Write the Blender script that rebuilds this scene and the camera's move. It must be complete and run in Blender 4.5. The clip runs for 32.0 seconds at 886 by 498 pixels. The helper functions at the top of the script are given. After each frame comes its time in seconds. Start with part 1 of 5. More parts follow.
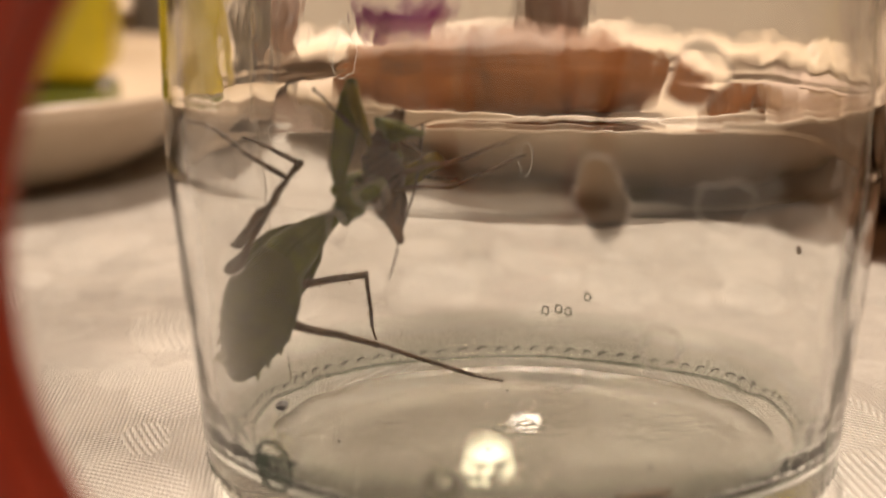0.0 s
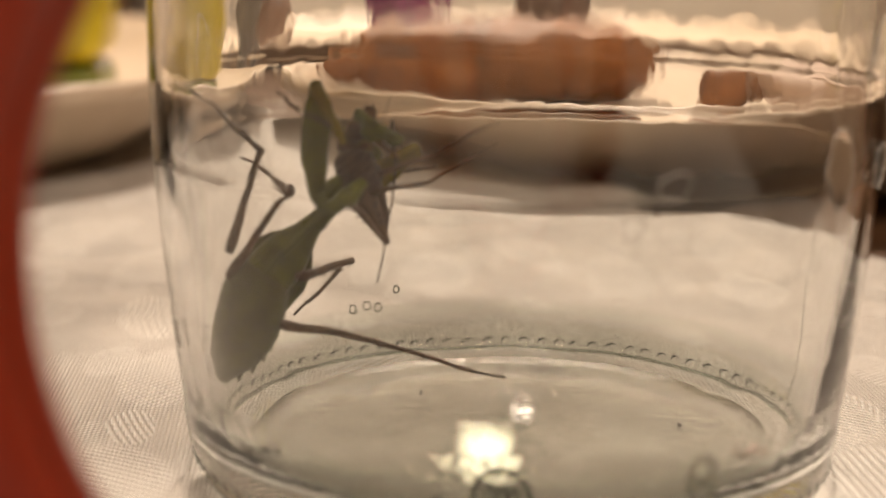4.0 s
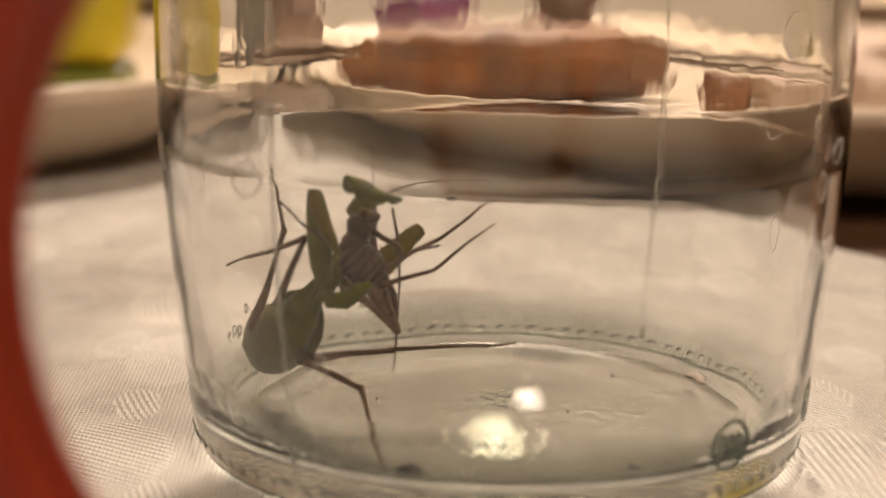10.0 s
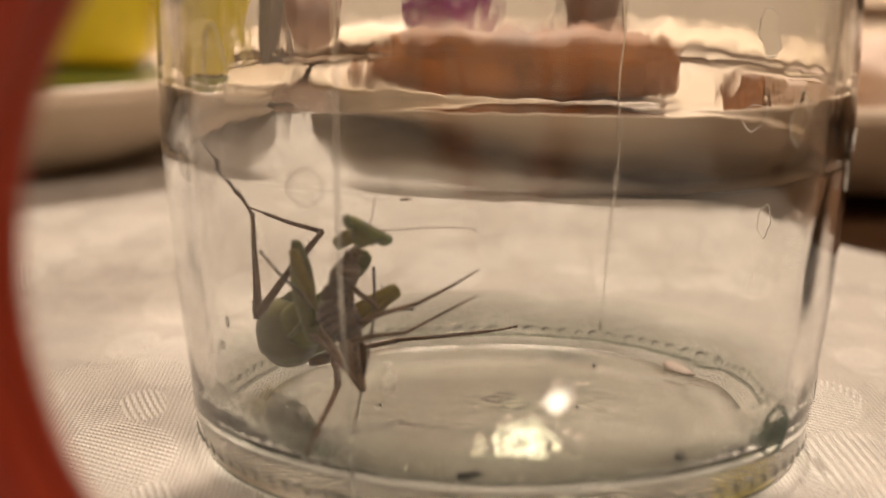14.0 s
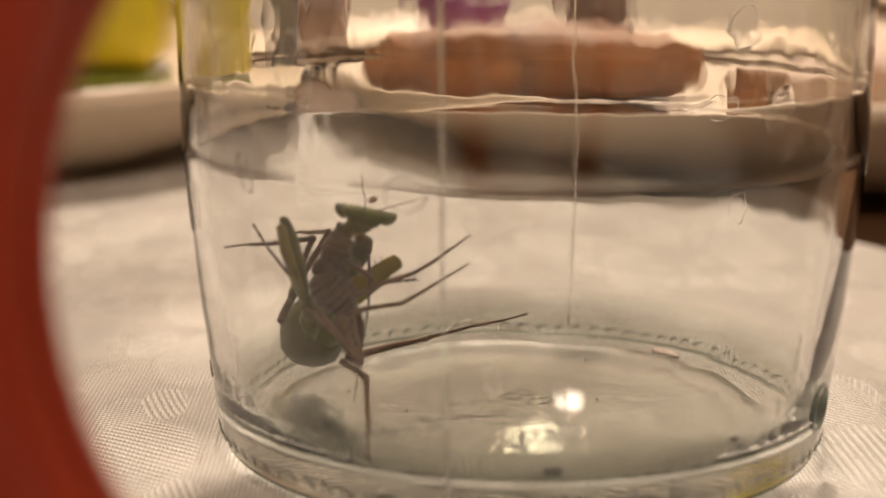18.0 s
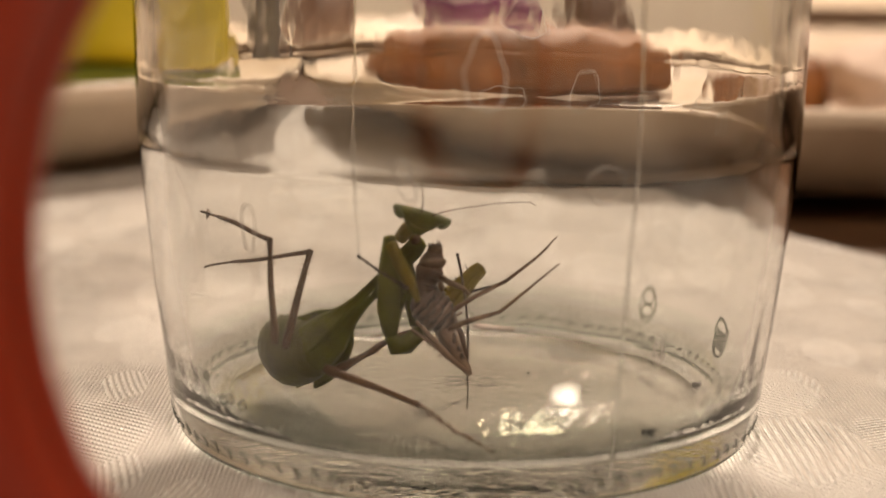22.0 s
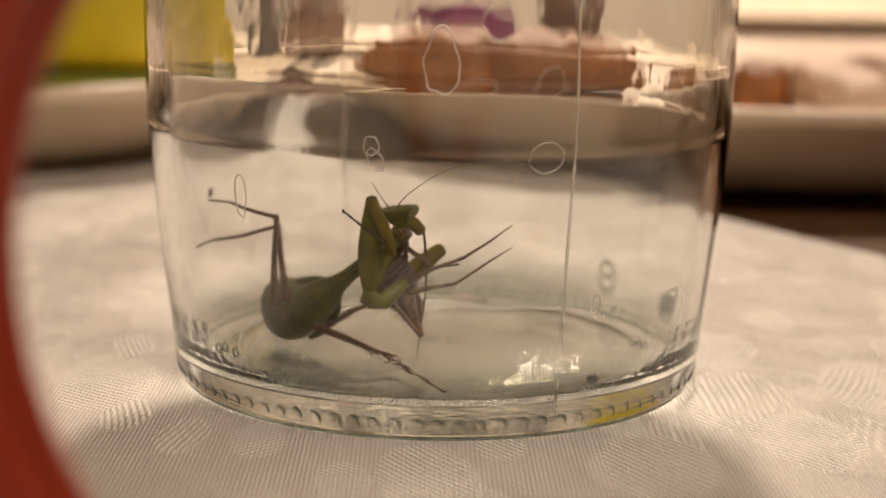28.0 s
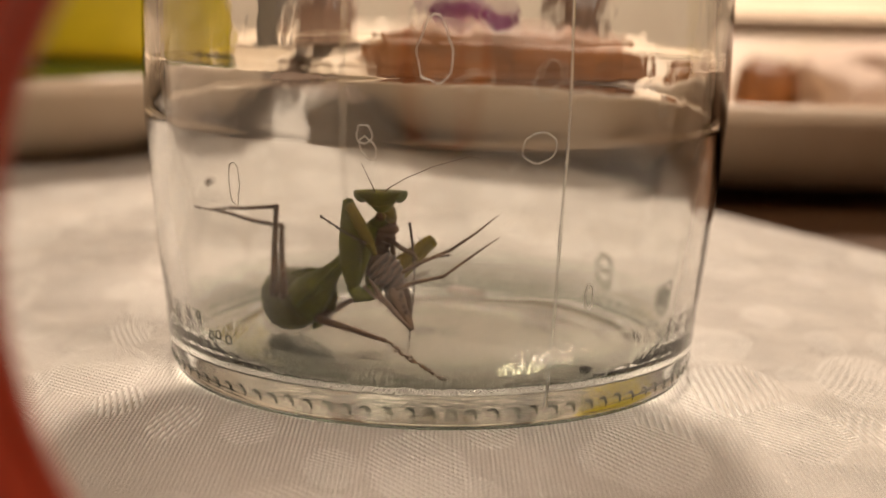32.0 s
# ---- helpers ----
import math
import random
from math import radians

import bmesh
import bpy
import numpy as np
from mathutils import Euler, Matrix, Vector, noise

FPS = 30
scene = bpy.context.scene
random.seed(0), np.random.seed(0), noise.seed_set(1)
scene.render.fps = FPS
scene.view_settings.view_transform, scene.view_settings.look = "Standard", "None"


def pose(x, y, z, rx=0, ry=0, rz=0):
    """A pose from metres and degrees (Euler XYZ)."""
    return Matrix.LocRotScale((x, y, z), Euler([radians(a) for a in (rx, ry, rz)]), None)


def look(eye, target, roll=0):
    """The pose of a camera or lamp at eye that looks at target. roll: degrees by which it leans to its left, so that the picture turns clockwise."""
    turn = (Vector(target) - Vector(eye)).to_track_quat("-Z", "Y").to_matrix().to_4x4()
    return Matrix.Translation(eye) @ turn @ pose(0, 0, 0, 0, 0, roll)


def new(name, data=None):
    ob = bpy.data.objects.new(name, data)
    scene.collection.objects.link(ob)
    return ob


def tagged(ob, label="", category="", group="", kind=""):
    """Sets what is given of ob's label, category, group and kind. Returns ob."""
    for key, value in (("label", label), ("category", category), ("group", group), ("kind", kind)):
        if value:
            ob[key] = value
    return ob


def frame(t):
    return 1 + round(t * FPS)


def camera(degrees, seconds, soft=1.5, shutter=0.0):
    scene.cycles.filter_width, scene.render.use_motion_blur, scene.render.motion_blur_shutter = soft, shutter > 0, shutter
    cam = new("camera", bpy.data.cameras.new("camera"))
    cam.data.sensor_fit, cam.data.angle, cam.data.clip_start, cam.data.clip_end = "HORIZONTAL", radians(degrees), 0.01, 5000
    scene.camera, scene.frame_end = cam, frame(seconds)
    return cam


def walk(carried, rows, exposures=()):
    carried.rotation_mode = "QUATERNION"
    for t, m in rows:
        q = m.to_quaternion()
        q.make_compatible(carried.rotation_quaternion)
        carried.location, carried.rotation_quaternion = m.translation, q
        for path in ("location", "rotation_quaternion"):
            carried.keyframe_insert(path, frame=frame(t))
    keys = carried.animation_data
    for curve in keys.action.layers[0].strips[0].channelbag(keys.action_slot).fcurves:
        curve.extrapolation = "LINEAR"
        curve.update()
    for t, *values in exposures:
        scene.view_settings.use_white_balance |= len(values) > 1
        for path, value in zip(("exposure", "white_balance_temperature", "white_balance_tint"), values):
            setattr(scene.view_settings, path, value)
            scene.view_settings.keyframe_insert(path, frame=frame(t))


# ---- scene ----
# camera and its way
cam = camera(29.29, 32.0, 1.5)
cam.data.dof.use_dof = True
cam.data.dof.focus_distance = 0.216
cam.data.dof.aperture_fstop = 18.0
walk(cam, [
    (0, look((-0.0238, -0.1949, 0.0645), (-0.0019, 0.0986, 0.0061), -0.10)),
    (1, look((-0.0223, -0.1918, 0.0650), (-0.0012, 0.1012, 0.0039), 0.82)),
    (2, look((-0.0217, -0.1897, 0.0637), (-0.0019, 0.1035, 0.0032), 1.07)),
    (3, look((-0.0211, -0.1887, 0.0638), (-0.0012, 0.1044, 0.0032), 0.91)),
    (6, look((-0.0269, -0.1998, 0.0652), (-0.0010, 0.0927, 0.0036), 0.01)),
    (7, look((-0.0228, -0.1998, 0.0652), (-0.0008, 0.0929, 0.0035), 0.26)),
    (8, look((-0.0205, -0.2042, 0.0647), (-0.0006, 0.0889, 0.0041), 0.51)),
    (9, look((-0.0185, -0.2030, 0.0645), (-0.0006, 0.0904, 0.0044), 0.55)),
    (10, look((-0.0185, -0.2029, 0.0643), (-0.0017, 0.0906, 0.0045), 0.86)),
    (11, look((-0.0146, -0.2025, 0.0640), (-0.0030, 0.0913, 0.0048), 0.91)),
    (12, look((-0.0145, -0.2007, 0.0637), (-0.0038, 0.0932, 0.0045), 0.90)),
    (13, look((-0.0150, -0.2011, 0.0639), (-0.0036, 0.0927, 0.0044), 0.81)),
    (14, look((-0.0143, -0.2027, 0.0641), (-0.0042, 0.0912, 0.0045), 0.57)),
    (17, look((-0.0164, -0.2039, 0.0648), (-0.0075, 0.0899, 0.0045), 0.07)),
    (18, look((-0.0157, -0.2045, 0.0645), (-0.0069, 0.0894, 0.0046), 0.14)),
    (19, look((-0.0145, -0.2043, 0.0641), (-0.0064, 0.0896, 0.0044), 0.44)),
    (20, look((-0.0104, -0.2069, 0.0644), (-0.0037, 0.0870, 0.0045), 0.51)),
    (21, look((-0.0060, -0.2110, 0.0643), (-0.0022, 0.0831, 0.0049), 0.66)),
    (22, look((-0.0056, -0.2115, 0.0638), (-0.0020, 0.0827, 0.0049), 0.86)),
    (23, look((-0.0062, -0.2110, 0.0636), (-0.0017, 0.0831, 0.0047), 0.82)),
    (24, look((-0.0056, -0.2283, 0.0634), (-0.0018, 0.0662, 0.0065), 1.11)),
    (25, look((-0.0010, -0.2388, 0.0633), (-0.0003, 0.0559, 0.0073), 1.17)),
    (28, look((-0.0024, -0.2401, 0.0633), (0.0015, 0.0546, 0.0071), 0.94)),
    (30, look((0.0001, -0.2409, 0.0623), (0.0016, 0.0539, 0.0066), 1.30)),
    (32, look((0.0000, -0.2406, 0.0620), (0.0018, 0.0540, 0.0059), 1.38)),
])

# world and lamps
world = bpy.data.worlds.new("room_air")
scene.world = world
world.use_nodes = True
world.node_tree.nodes["Background"].inputs[0].default_value = (1.0, 0.85, 0.68, 1)
world.node_tree.nodes["Background"].inputs[1].default_value = 0.05
scene.view_settings.exposure = 0.0


def lamp(name, eye, target, size, power, colour):
    data = bpy.data.lights.new(name, "AREA")
    data.shape, data.size, data.energy, data.color = "DISK", size, power, colour
    ob = new(name, data)
    ob.matrix_basis = look(eye, target)
    return ob


WARM = (1.0, 0.815, 0.655)
lamp("ceiling_lamp_light", (0.10, 1.15, 1.48), (0, 0.10, 0), 0.15, 33.5, WARM)
# unseen fill, added to brighten the sides that face the camera
lamp("front_fill_light", (0.50, -0.72, 1.35), (0, 0.10, 0.02), 0.24, 12.0, WARM)
lamp("wall_lamp_light", (0.24, 1.95, 0.595), (0, 0.0, 0.02), 0.048, 1.4, WARM)
lamp("shaded_lamp_light", (0.18, 1.95, 0.70), (0, 0.0, 0.02), 0.07, 0.16, (1.0, 0.86, 0.55))
# unseen, added to wash the north wall brighter
lamp("wall_wash_light", (0.20, 1.25, 1.65), (0.10, 2.2, 0.25), 0.35, 24.0, WARM)


# materials
def material(name):
    m = bpy.data.materials.new(name)
    m.use_nodes = True
    nt = m.node_tree
    return m, nt, nt.nodes["Principled BSDF"]


def node(nt, kind, **values):
    n = nt.nodes.new(kind)
    for key, value in values.items():
        n.inputs[key].default_value = value
    return n


def ramp(nt, source, stops):
    r = nt.nodes.new("ShaderNodeValToRGB")
    while len(r.color_ramp.elements) < len(stops):
        r.color_ramp.elements.new(0.5)
    for e, (p, c) in zip(r.color_ramp.elements, stops):
        e.position, e.color = p, (*c, 1)
    nt.links.new(source, r.inputs[0])
    return r


def bump(nt, bsdf, source, strength, distance):
    b = node(nt, "ShaderNodeBump", Strength=strength, Distance=distance)
    nt.links.new(source, b.inputs["Height"])
    nt.links.new(b.outputs[0], bsdf.inputs["Normal"])
    return b


def mottled(name, dark, light, scale, rough=0.5, relief=0.2, depth=0.0002, metal=0.0, fine=6.0, coat=0.0, sub=0.0):
    """A surface with variation at two scales and a fine relief."""
    m, nt, b = material(name)
    co = nt.nodes.new("ShaderNodeTexCoord")
    n1 = node(nt, "ShaderNodeTexNoise", Scale=scale, Detail=6.0, Roughness=0.6)
    n2 = node(nt, "ShaderNodeTexNoise", Scale=scale * fine, Detail=4.0, Roughness=0.7)
    for n in (n1, n2):
        nt.links.new(co.outputs["Object"], n.inputs["Vector"])
    mix = node(nt, "ShaderNodeMath")
    mix.operation = "MULTIPLY_ADD"
    nt.links.new(n2.outputs[0], mix.inputs[0])
    mix.inputs[1].default_value = 0.45
    nt.links.new(n1.outputs[0], mix.inputs[2])
    r = ramp(nt, mix.outputs[0], [(0.45, dark), (0.95, light)])
    nt.links.new(r.outputs[0], b.inputs["Base Color"])
    b.inputs["Roughness"].default_value = rough
    b.inputs["Metallic"].default_value = metal
    b.inputs["Coat Weight"].default_value = coat
    if sub:
        b.inputs["Subsurface Weight"].default_value = sub
        b.inputs["Subsurface Radius"].default_value = (0.002, 0.0012, 0.0006)
    bump(nt, b, mix.outputs[0], relief, depth)
    return m


def glass_material(name, colour, rough=0.0, ior=1.5):
    m, nt, b = material(name)
    b.inputs["Base Color"].default_value = (*colour, 1)
    b.inputs["Transmission Weight"].default_value = 1.0
    b.inputs["Roughness"].default_value = rough
    b.inputs["IOR"].default_value = ior
    return m


def maths(nt, how, *terms):
    """A chain-friendly math node; terms are sockets or numbers."""
    n = nt.nodes.new("ShaderNodeMath")
    n.operation = how
    for i, t in enumerate(terms):
        if isinstance(t, (int, float)):
            n.inputs[i].default_value = t
        else:
            nt.links.new(t, n.inputs[i])
    return n.outputs[0]


def damask():
    """White woven table linen: leaves of corded satin in a fine twill ground."""
    m, nt, b = material("damask_linen")
    co = nt.nodes.new("ShaderNodeTexCoord")
    drift = node(nt, "ShaderNodeTexNoise", Scale=22.0, Detail=1.0)
    nt.links.new(co.outputs["Object"], drift.inputs["Vector"])
    bend = nt.nodes.new("ShaderNodeVectorMath")
    bend.operation = "MULTIPLY_ADD"
    nt.links.new(drift.outputs[1], bend.inputs[0])
    bend.inputs[1].default_value = (0.009, 0.009, 0.0)
    nt.links.new(co.outputs["Object"], bend.inputs[2])

    def leaves(scale, stretch, turn, reach, pitch):
        """Leaf shapes, each with cords laid in its own direction."""
        lay = nt.nodes.new("ShaderNodeMapping")
        lay.inputs["Rotation"].default_value = (0, 0, radians(turn))
        lay.inputs["Scale"].default_value = (1.0, stretch, 0.0)
        nt.links.new(bend.outputs[0], lay.inputs["Vector"])
        cell = node(nt, "ShaderNodeTexVoronoi", Scale=scale, Randomness=0.8)
        cell.voronoi_dimensions = "2D"
        nt.links.new(lay.outputs[0], cell.inputs["Vector"])
        mask = node(nt, "ShaderNodeMapRange")
        mask.inputs["From Min"].default_value, mask.inputs["From Max"].default_value = reach + 0.025, reach - 0.025
        nt.links.new(cell.outputs["Distance"], mask.inputs["Value"])
        hue = nt.nodes.new("ShaderNodeSeparateColor")
        nt.links.new(cell.outputs["Color"], hue.inputs[0])
        angle = maths(nt, "MULTIPLY", hue.outputs[0], 6.283)
        xy = nt.nodes.new("ShaderNodeSeparateXYZ")
        nt.links.new(bend.outputs[0], xy.inputs[0])
        along = maths(nt, "ADD", maths(nt, "MULTIPLY", xy.outputs[0], maths(nt, "COSINE", angle)), maths(nt, "MULTIPLY", xy.outputs[1], maths(nt, "SINE", angle)))
        phase = maths(nt, "MULTIPLY_ADD", cell.outputs["Distance"], 5.0, maths(nt, "MULTIPLY", along, 6.283 / pitch))
        cord = maths(nt, "MULTIPLY_ADD", maths(nt, "SINE", phase), 0.5, 0.5)
        return mask.outputs[0], cord

    big, big_cord = leaves(40.0, 0.50, 25, 0.27, 0.00105)
    small, small_cord = leaves(75.0, 0.45, -40, 0.25, 0.00090)
    warp = node(nt, "ShaderNodeTexWave", Scale=560.0, Distortion=1.4, Detail=1.0)
    warp.bands_direction = "X"
    weft = node(nt, "ShaderNodeTexWave", Scale=420.0, Distortion=1.4, Detail=1.0)
    weft.bands_direction = "Y"
    for n in (warp, weft):
        n.inputs["Detail Scale"].default_value = 2.0
        nt.links.new(co.outputs["Object"], n.inputs["Vector"])
    ground = maths(nt, "MULTIPLY", maths(nt, "MULTIPLY", warp.outputs[1], weft.outputs[1]), 0.75)
    # every cord is laid from short stitches
    stitch = maths(nt, "MULTIPLY_ADD", warp.outputs[1], 0.6, 0.45)

    def over(mask, cord, below):
        n = nt.nodes.new("ShaderNodeMix")
        n.data_type = "FLOAT"
        nt.links.new(mask, n.inputs[0])
        nt.links.new(below, n.inputs[2])
        nt.links.new(maths(nt, "MULTIPLY", cord, stitch), n.inputs[3])
        return n.outputs[0]

    weave = over(big, big_cord, over(small, small_cord, ground))
    figure = maths(nt, "MAXIMUM", big, small)
    # worn threads lie flatter here and there
    wear = node(nt, "ShaderNodeTexNoise", Scale=70.0, Detail=3.0, Roughness=0.6)
    nt.links.new(co.outputs["Object"], wear.inputs["Vector"])
    flat = node(nt, "ShaderNodeMapRange")
    flat.inputs["From Min"].default_value, flat.inputs["From Max"].default_value = 0.35, 0.68
    flat.inputs["To Min"].default_value, flat.inputs["To Max"].default_value = 0.35, 1.1
    nt.links.new(wear.outputs[0], flat.inputs["Value"])
    slub = node(nt, "ShaderNodeTexNoise", Scale=1500.0, Detail=2.0)
    nt.links.new(co.outputs["Object"], slub.inputs["Vector"])
    weave = maths(nt, "MULTIPLY", weave, maths(nt, "MULTIPLY_ADD", slub.outputs[0], 1.2, 0.4))
    weave = maths(nt, "MULTIPLY", weave, flat.outputs[0])
    lift = maths(nt, "MULTIPLY_ADD", figure, 0.12, weave)
    stain = node(nt, "ShaderNodeTexNoise", Scale=9.0, Detail=5.0)
    nt.links.new(co.outputs["Object"], stain.inputs["Vector"])
    tone = maths(nt, "MULTIPLY_ADD", weave, 1.1, maths(nt, "MULTIPLY", stain.outputs[0], 0.6))
    c = ramp(nt, tone, [(0.22, (0.41, 0.365, 0.315)), (1.00, (0.84, 0.81, 0.745))])
    nt.links.new(c.outputs[0], b.inputs["Base Color"])
    rr = node(nt, "ShaderNodeMapRange")
    nt.links.new(figure, rr.inputs["Value"])
    rr.inputs["To Min"].default_value, rr.inputs["To Max"].default_value = 0.72, 0.48
    nt.links.new(rr.outputs[0], b.inputs["Roughness"])
    b.inputs["Sheen Weight"].default_value = 0.2
    bump(nt, b, lift, 1.0, 0.00062)
    return m


M_CLOTH = damask()
M_WOOD = mottled("dark_table_wood", (0.05, 0.025, 0.012), (0.13, 0.065, 0.03), 14, 0.35, 0.15, 0.0005)
M_CERAMIC = mottled("cream_ceramic", (0.60, 0.475, 0.34), (0.72, 0.595, 0.455), 18, 0.34, 0.05, 0.0003, coat=0.05)
M_CRUST = mottled("bread_crust", (0.045, 0.014, 0.004), (0.40, 0.16, 0.044), 42, 0.5, 0.8, 0.003)
M_CRUMB = mottled("pale_bread", (0.46, 0.32, 0.24), (0.66, 0.52, 0.43), 40, 0.8, 0.6, 0.002)
M_RED = mottled("red_plastic", (0.20, 0.014, 0.002), (0.30, 0.027, 0.004), 20, 0.38, 0.06, 0.0002)
M_YELLOW = mottled("yellow_plastic", (0.52, 0.43, 0.008), (0.68, 0.57, 0.016), 22, 0.32, 0.05, 0.0003)
M_GREEN = mottled("green_plastic", (0.10, 0.13, 0.005), (0.18, 0.20, 0.012), 22, 0.35, 0.05, 0.0003)
M_GREY = mottled("grey_glaze", (0.17, 0.16, 0.15), (0.30, 0.285, 0.27), 22, 0.3, 0.05, 0.0003)
M_PURPLE = mottled("purple_glaze", (0.06, 0.008, 0.05), (0.20, 0.02, 0.15), 22, 0.12, 0.05, 0.0003, coat=0.8)
M_STEM = mottled("brown_glaze", (0.15, 0.095, 0.075), (0.28, 0.19, 0.15), 30, 0.25, 0.1, 0.0003)
M_WALL = mottled("tan_wall_paint", (0.46, 0.385, 0.30), (0.55, 0.465, 0.37), 3, 0.8, 0.1, 0.001)
M_PALE = mottled("cream_wall_paint", (0.68, 0.60, 0.49), (0.78, 0.70, 0.58), 3, 0.8, 0.1, 0.001)
M_FLOOR = mottled("floor_boards", (0.14, 0.08, 0.04), (0.28, 0.17, 0.09), 4, 0.5, 0.1, 0.001)
M_GLASS = glass_material("jar_glass", (0.985, 0.993, 0.985), 0.0, 1.46)
nt = M_GLASS.node_tree
place = nt.nodes.new("ShaderNodeTexCoord")
stretch = nt.nodes.new("ShaderNodeMapping")
stretch.inputs["Scale"].default_value = (1.0, 1.0, 0.55)
nt.links.new(place.outputs["Object"], stretch.inputs["Vector"])
flow = node(nt, "ShaderNodeTexNoise", Scale=60.0, Detail=1.0)
dimple = node(nt, "ShaderNodeTexNoise", Scale=210.0, Detail=2.0)
for n in (flow, dimple):
    nt.links.new(stretch.outputs[0], n.inputs["Vector"])
# blown glass is smooth low down and runs uneven under the shoulder
axes = nt.nodes.new("ShaderNodeSeparateXYZ")
nt.links.new(place.outputs["Object"], axes.inputs[0])
rise = node(nt, "ShaderNodeMapRange")
rise.interpolation_type = "SMOOTHSTEP"
rise.inputs["From Min"].default_value, rise.inputs["From Max"].default_value = 0.026, 0.046
rise.inputs["To Min"].default_value, rise.inputs["To Max"].default_value = 0.0, 0.12
nt.links.new(axes.outputs["Z"], rise.inputs["Value"])
uneven = nt.nodes.new("ShaderNodeMath")
uneven.operation = "MULTIPLY_ADD"
nt.links.new(dimple.outputs[0], uneven.inputs[0])
nt.links.new(rise.outputs[0], uneven.inputs[1])
nt.links.new(flow.outputs[0], uneven.inputs[2])
bump(nt, nt.nodes["Principled BSDF"], uneven.outputs[0], 0.8, 0.0007)
# grey tint puts in the shade under the jar, whose lower glass casts none
M_BASE = glass_material("shade_tinted_base_glass", (0.35, 0.358, 0.333), 0.0, 1.46)
M_UNDER = glass_material("stippled_shade_tinted_glass", (0.48, 0.49, 0.46), 0.0, 1.46)
M_HEEL = glass_material("heel_glass", (0.88, 0.92, 0.89), 0.0, 1.46)
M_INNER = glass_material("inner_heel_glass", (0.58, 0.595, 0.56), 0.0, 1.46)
for m, grain, depth in ((M_BASE, 1500.0, 0.000011), (M_UNDER, 600.0, 0.00045), (M_HEEL, 260.0, 0.00004), (M_INNER, 380.0, 0.00030)):
    # pressed glass is pitted and uneven
    nt = m.node_tree
    place = nt.nodes.new("ShaderNodeTexCoord")
    pits = node(nt, "ShaderNodeTexNoise", Scale=grain, Detail=3.0, Roughness=0.6)
    nt.links.new(place.outputs["Object"], pits.inputs["Vector"])
    bump(nt, nt.nodes["Principled BSDF"], pits.outputs[0], 0.5, depth)
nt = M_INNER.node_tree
# shade put into the colour, darkest at the tinted floor, dims a bright arc
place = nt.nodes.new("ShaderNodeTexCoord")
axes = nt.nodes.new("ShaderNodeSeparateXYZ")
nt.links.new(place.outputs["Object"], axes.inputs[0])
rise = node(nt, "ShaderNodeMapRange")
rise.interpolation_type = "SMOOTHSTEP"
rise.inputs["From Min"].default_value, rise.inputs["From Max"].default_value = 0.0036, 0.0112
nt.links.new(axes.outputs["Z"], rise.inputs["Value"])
floor_shade = ramp(nt, rise.outputs[0], [(0.0, (0.30, 0.31, 0.29)), (0.3, (0.40, 0.41, 0.385)), (1.0, (0.985, 0.993, 0.985))])
nt.links.new(floor_shade.outputs[0], nt.nodes["Principled BSDF"].inputs["Base Color"])
M_FOOT = glass_material("green_foot_glass", (0.44, 0.50, 0.45), 0.1, 1.12)
M_SIGN = glass_material("sign_glass", (0.66, 0.70, 0.66), 0.0, 1.4)
M_FIGURE = glass_material("raised_glass", (0.86, 0.87, 0.84), 0.0, 1.12)
M_TICK = glass_material("stipple_glass", (0.34, 0.38, 0.35), 0.0, 1.48)
M_SEAM = glass_material("seam_glass", (0.95, 0.96, 0.94), 0.25, 1.46)
M_BEAD = glass_material("moulded_glass", (0.20, 0.26, 0.23), 0.0, 1.5)


# building helpers
def part(name, bm, mat, parent=None, label=""):
    """Links a bmesh as one mesh object."""
    me = bpy.data.meshes.new(name)
    bm.to_mesh(me)
    bm.free()
    if mat:
        me.materials.append(mat)
    ob = new(name, me)
    if parent:
        ob.parent = parent
    if label:
        ob["label"] = label
    return ob


def smooth(bm):
    for fc in bm.faces:
        fc.smooth = True
    return bm


def lathe(profile, n=96, closed=True):
    """A body of revolution round z from (radius, height) pairs."""
    bm = bmesh.new()
    rings = []
    for r, z in profile:
        if r < 1e-6:
            rings.append([bm.verts.new((0, 0, z))])
        else:
            rings.append([bm.verts.new((r * math.cos(2 * math.pi * i / n), r * math.sin(2 * math.pi * i / n), z)) for i in range(n)])
    pairs = list(zip(rings, rings[1:]))
    if closed:
        pairs.append((rings[-1], rings[0]))
    for a, b in pairs:
        if len(a) == 1 and len(b) == 1:
            continue
        for i in range(n):
            j = (i + 1) % n
            if len(a) == 1:
                bm.faces.new((a[0], b[i], b[j]))
            elif len(b) == 1:
                bm.faces.new((a[i], b[0], a[j]))
            else:
                bm.faces.new((a[i], b[i], b[j], a[j]))
    bmesh.ops.recalc_face_normals(bm, faces=bm.faces)
    bm.normal_update()
    first = max(bm.faces, key=lambda fc: fc.calc_center_median().xy.length)
    if first.normal.dot(first.calc_center_median() * Vector((1, 1, 0))) < 0:
        bmesh.ops.reverse_faces(bm, faces=bm.faces)
    return smooth(bm)


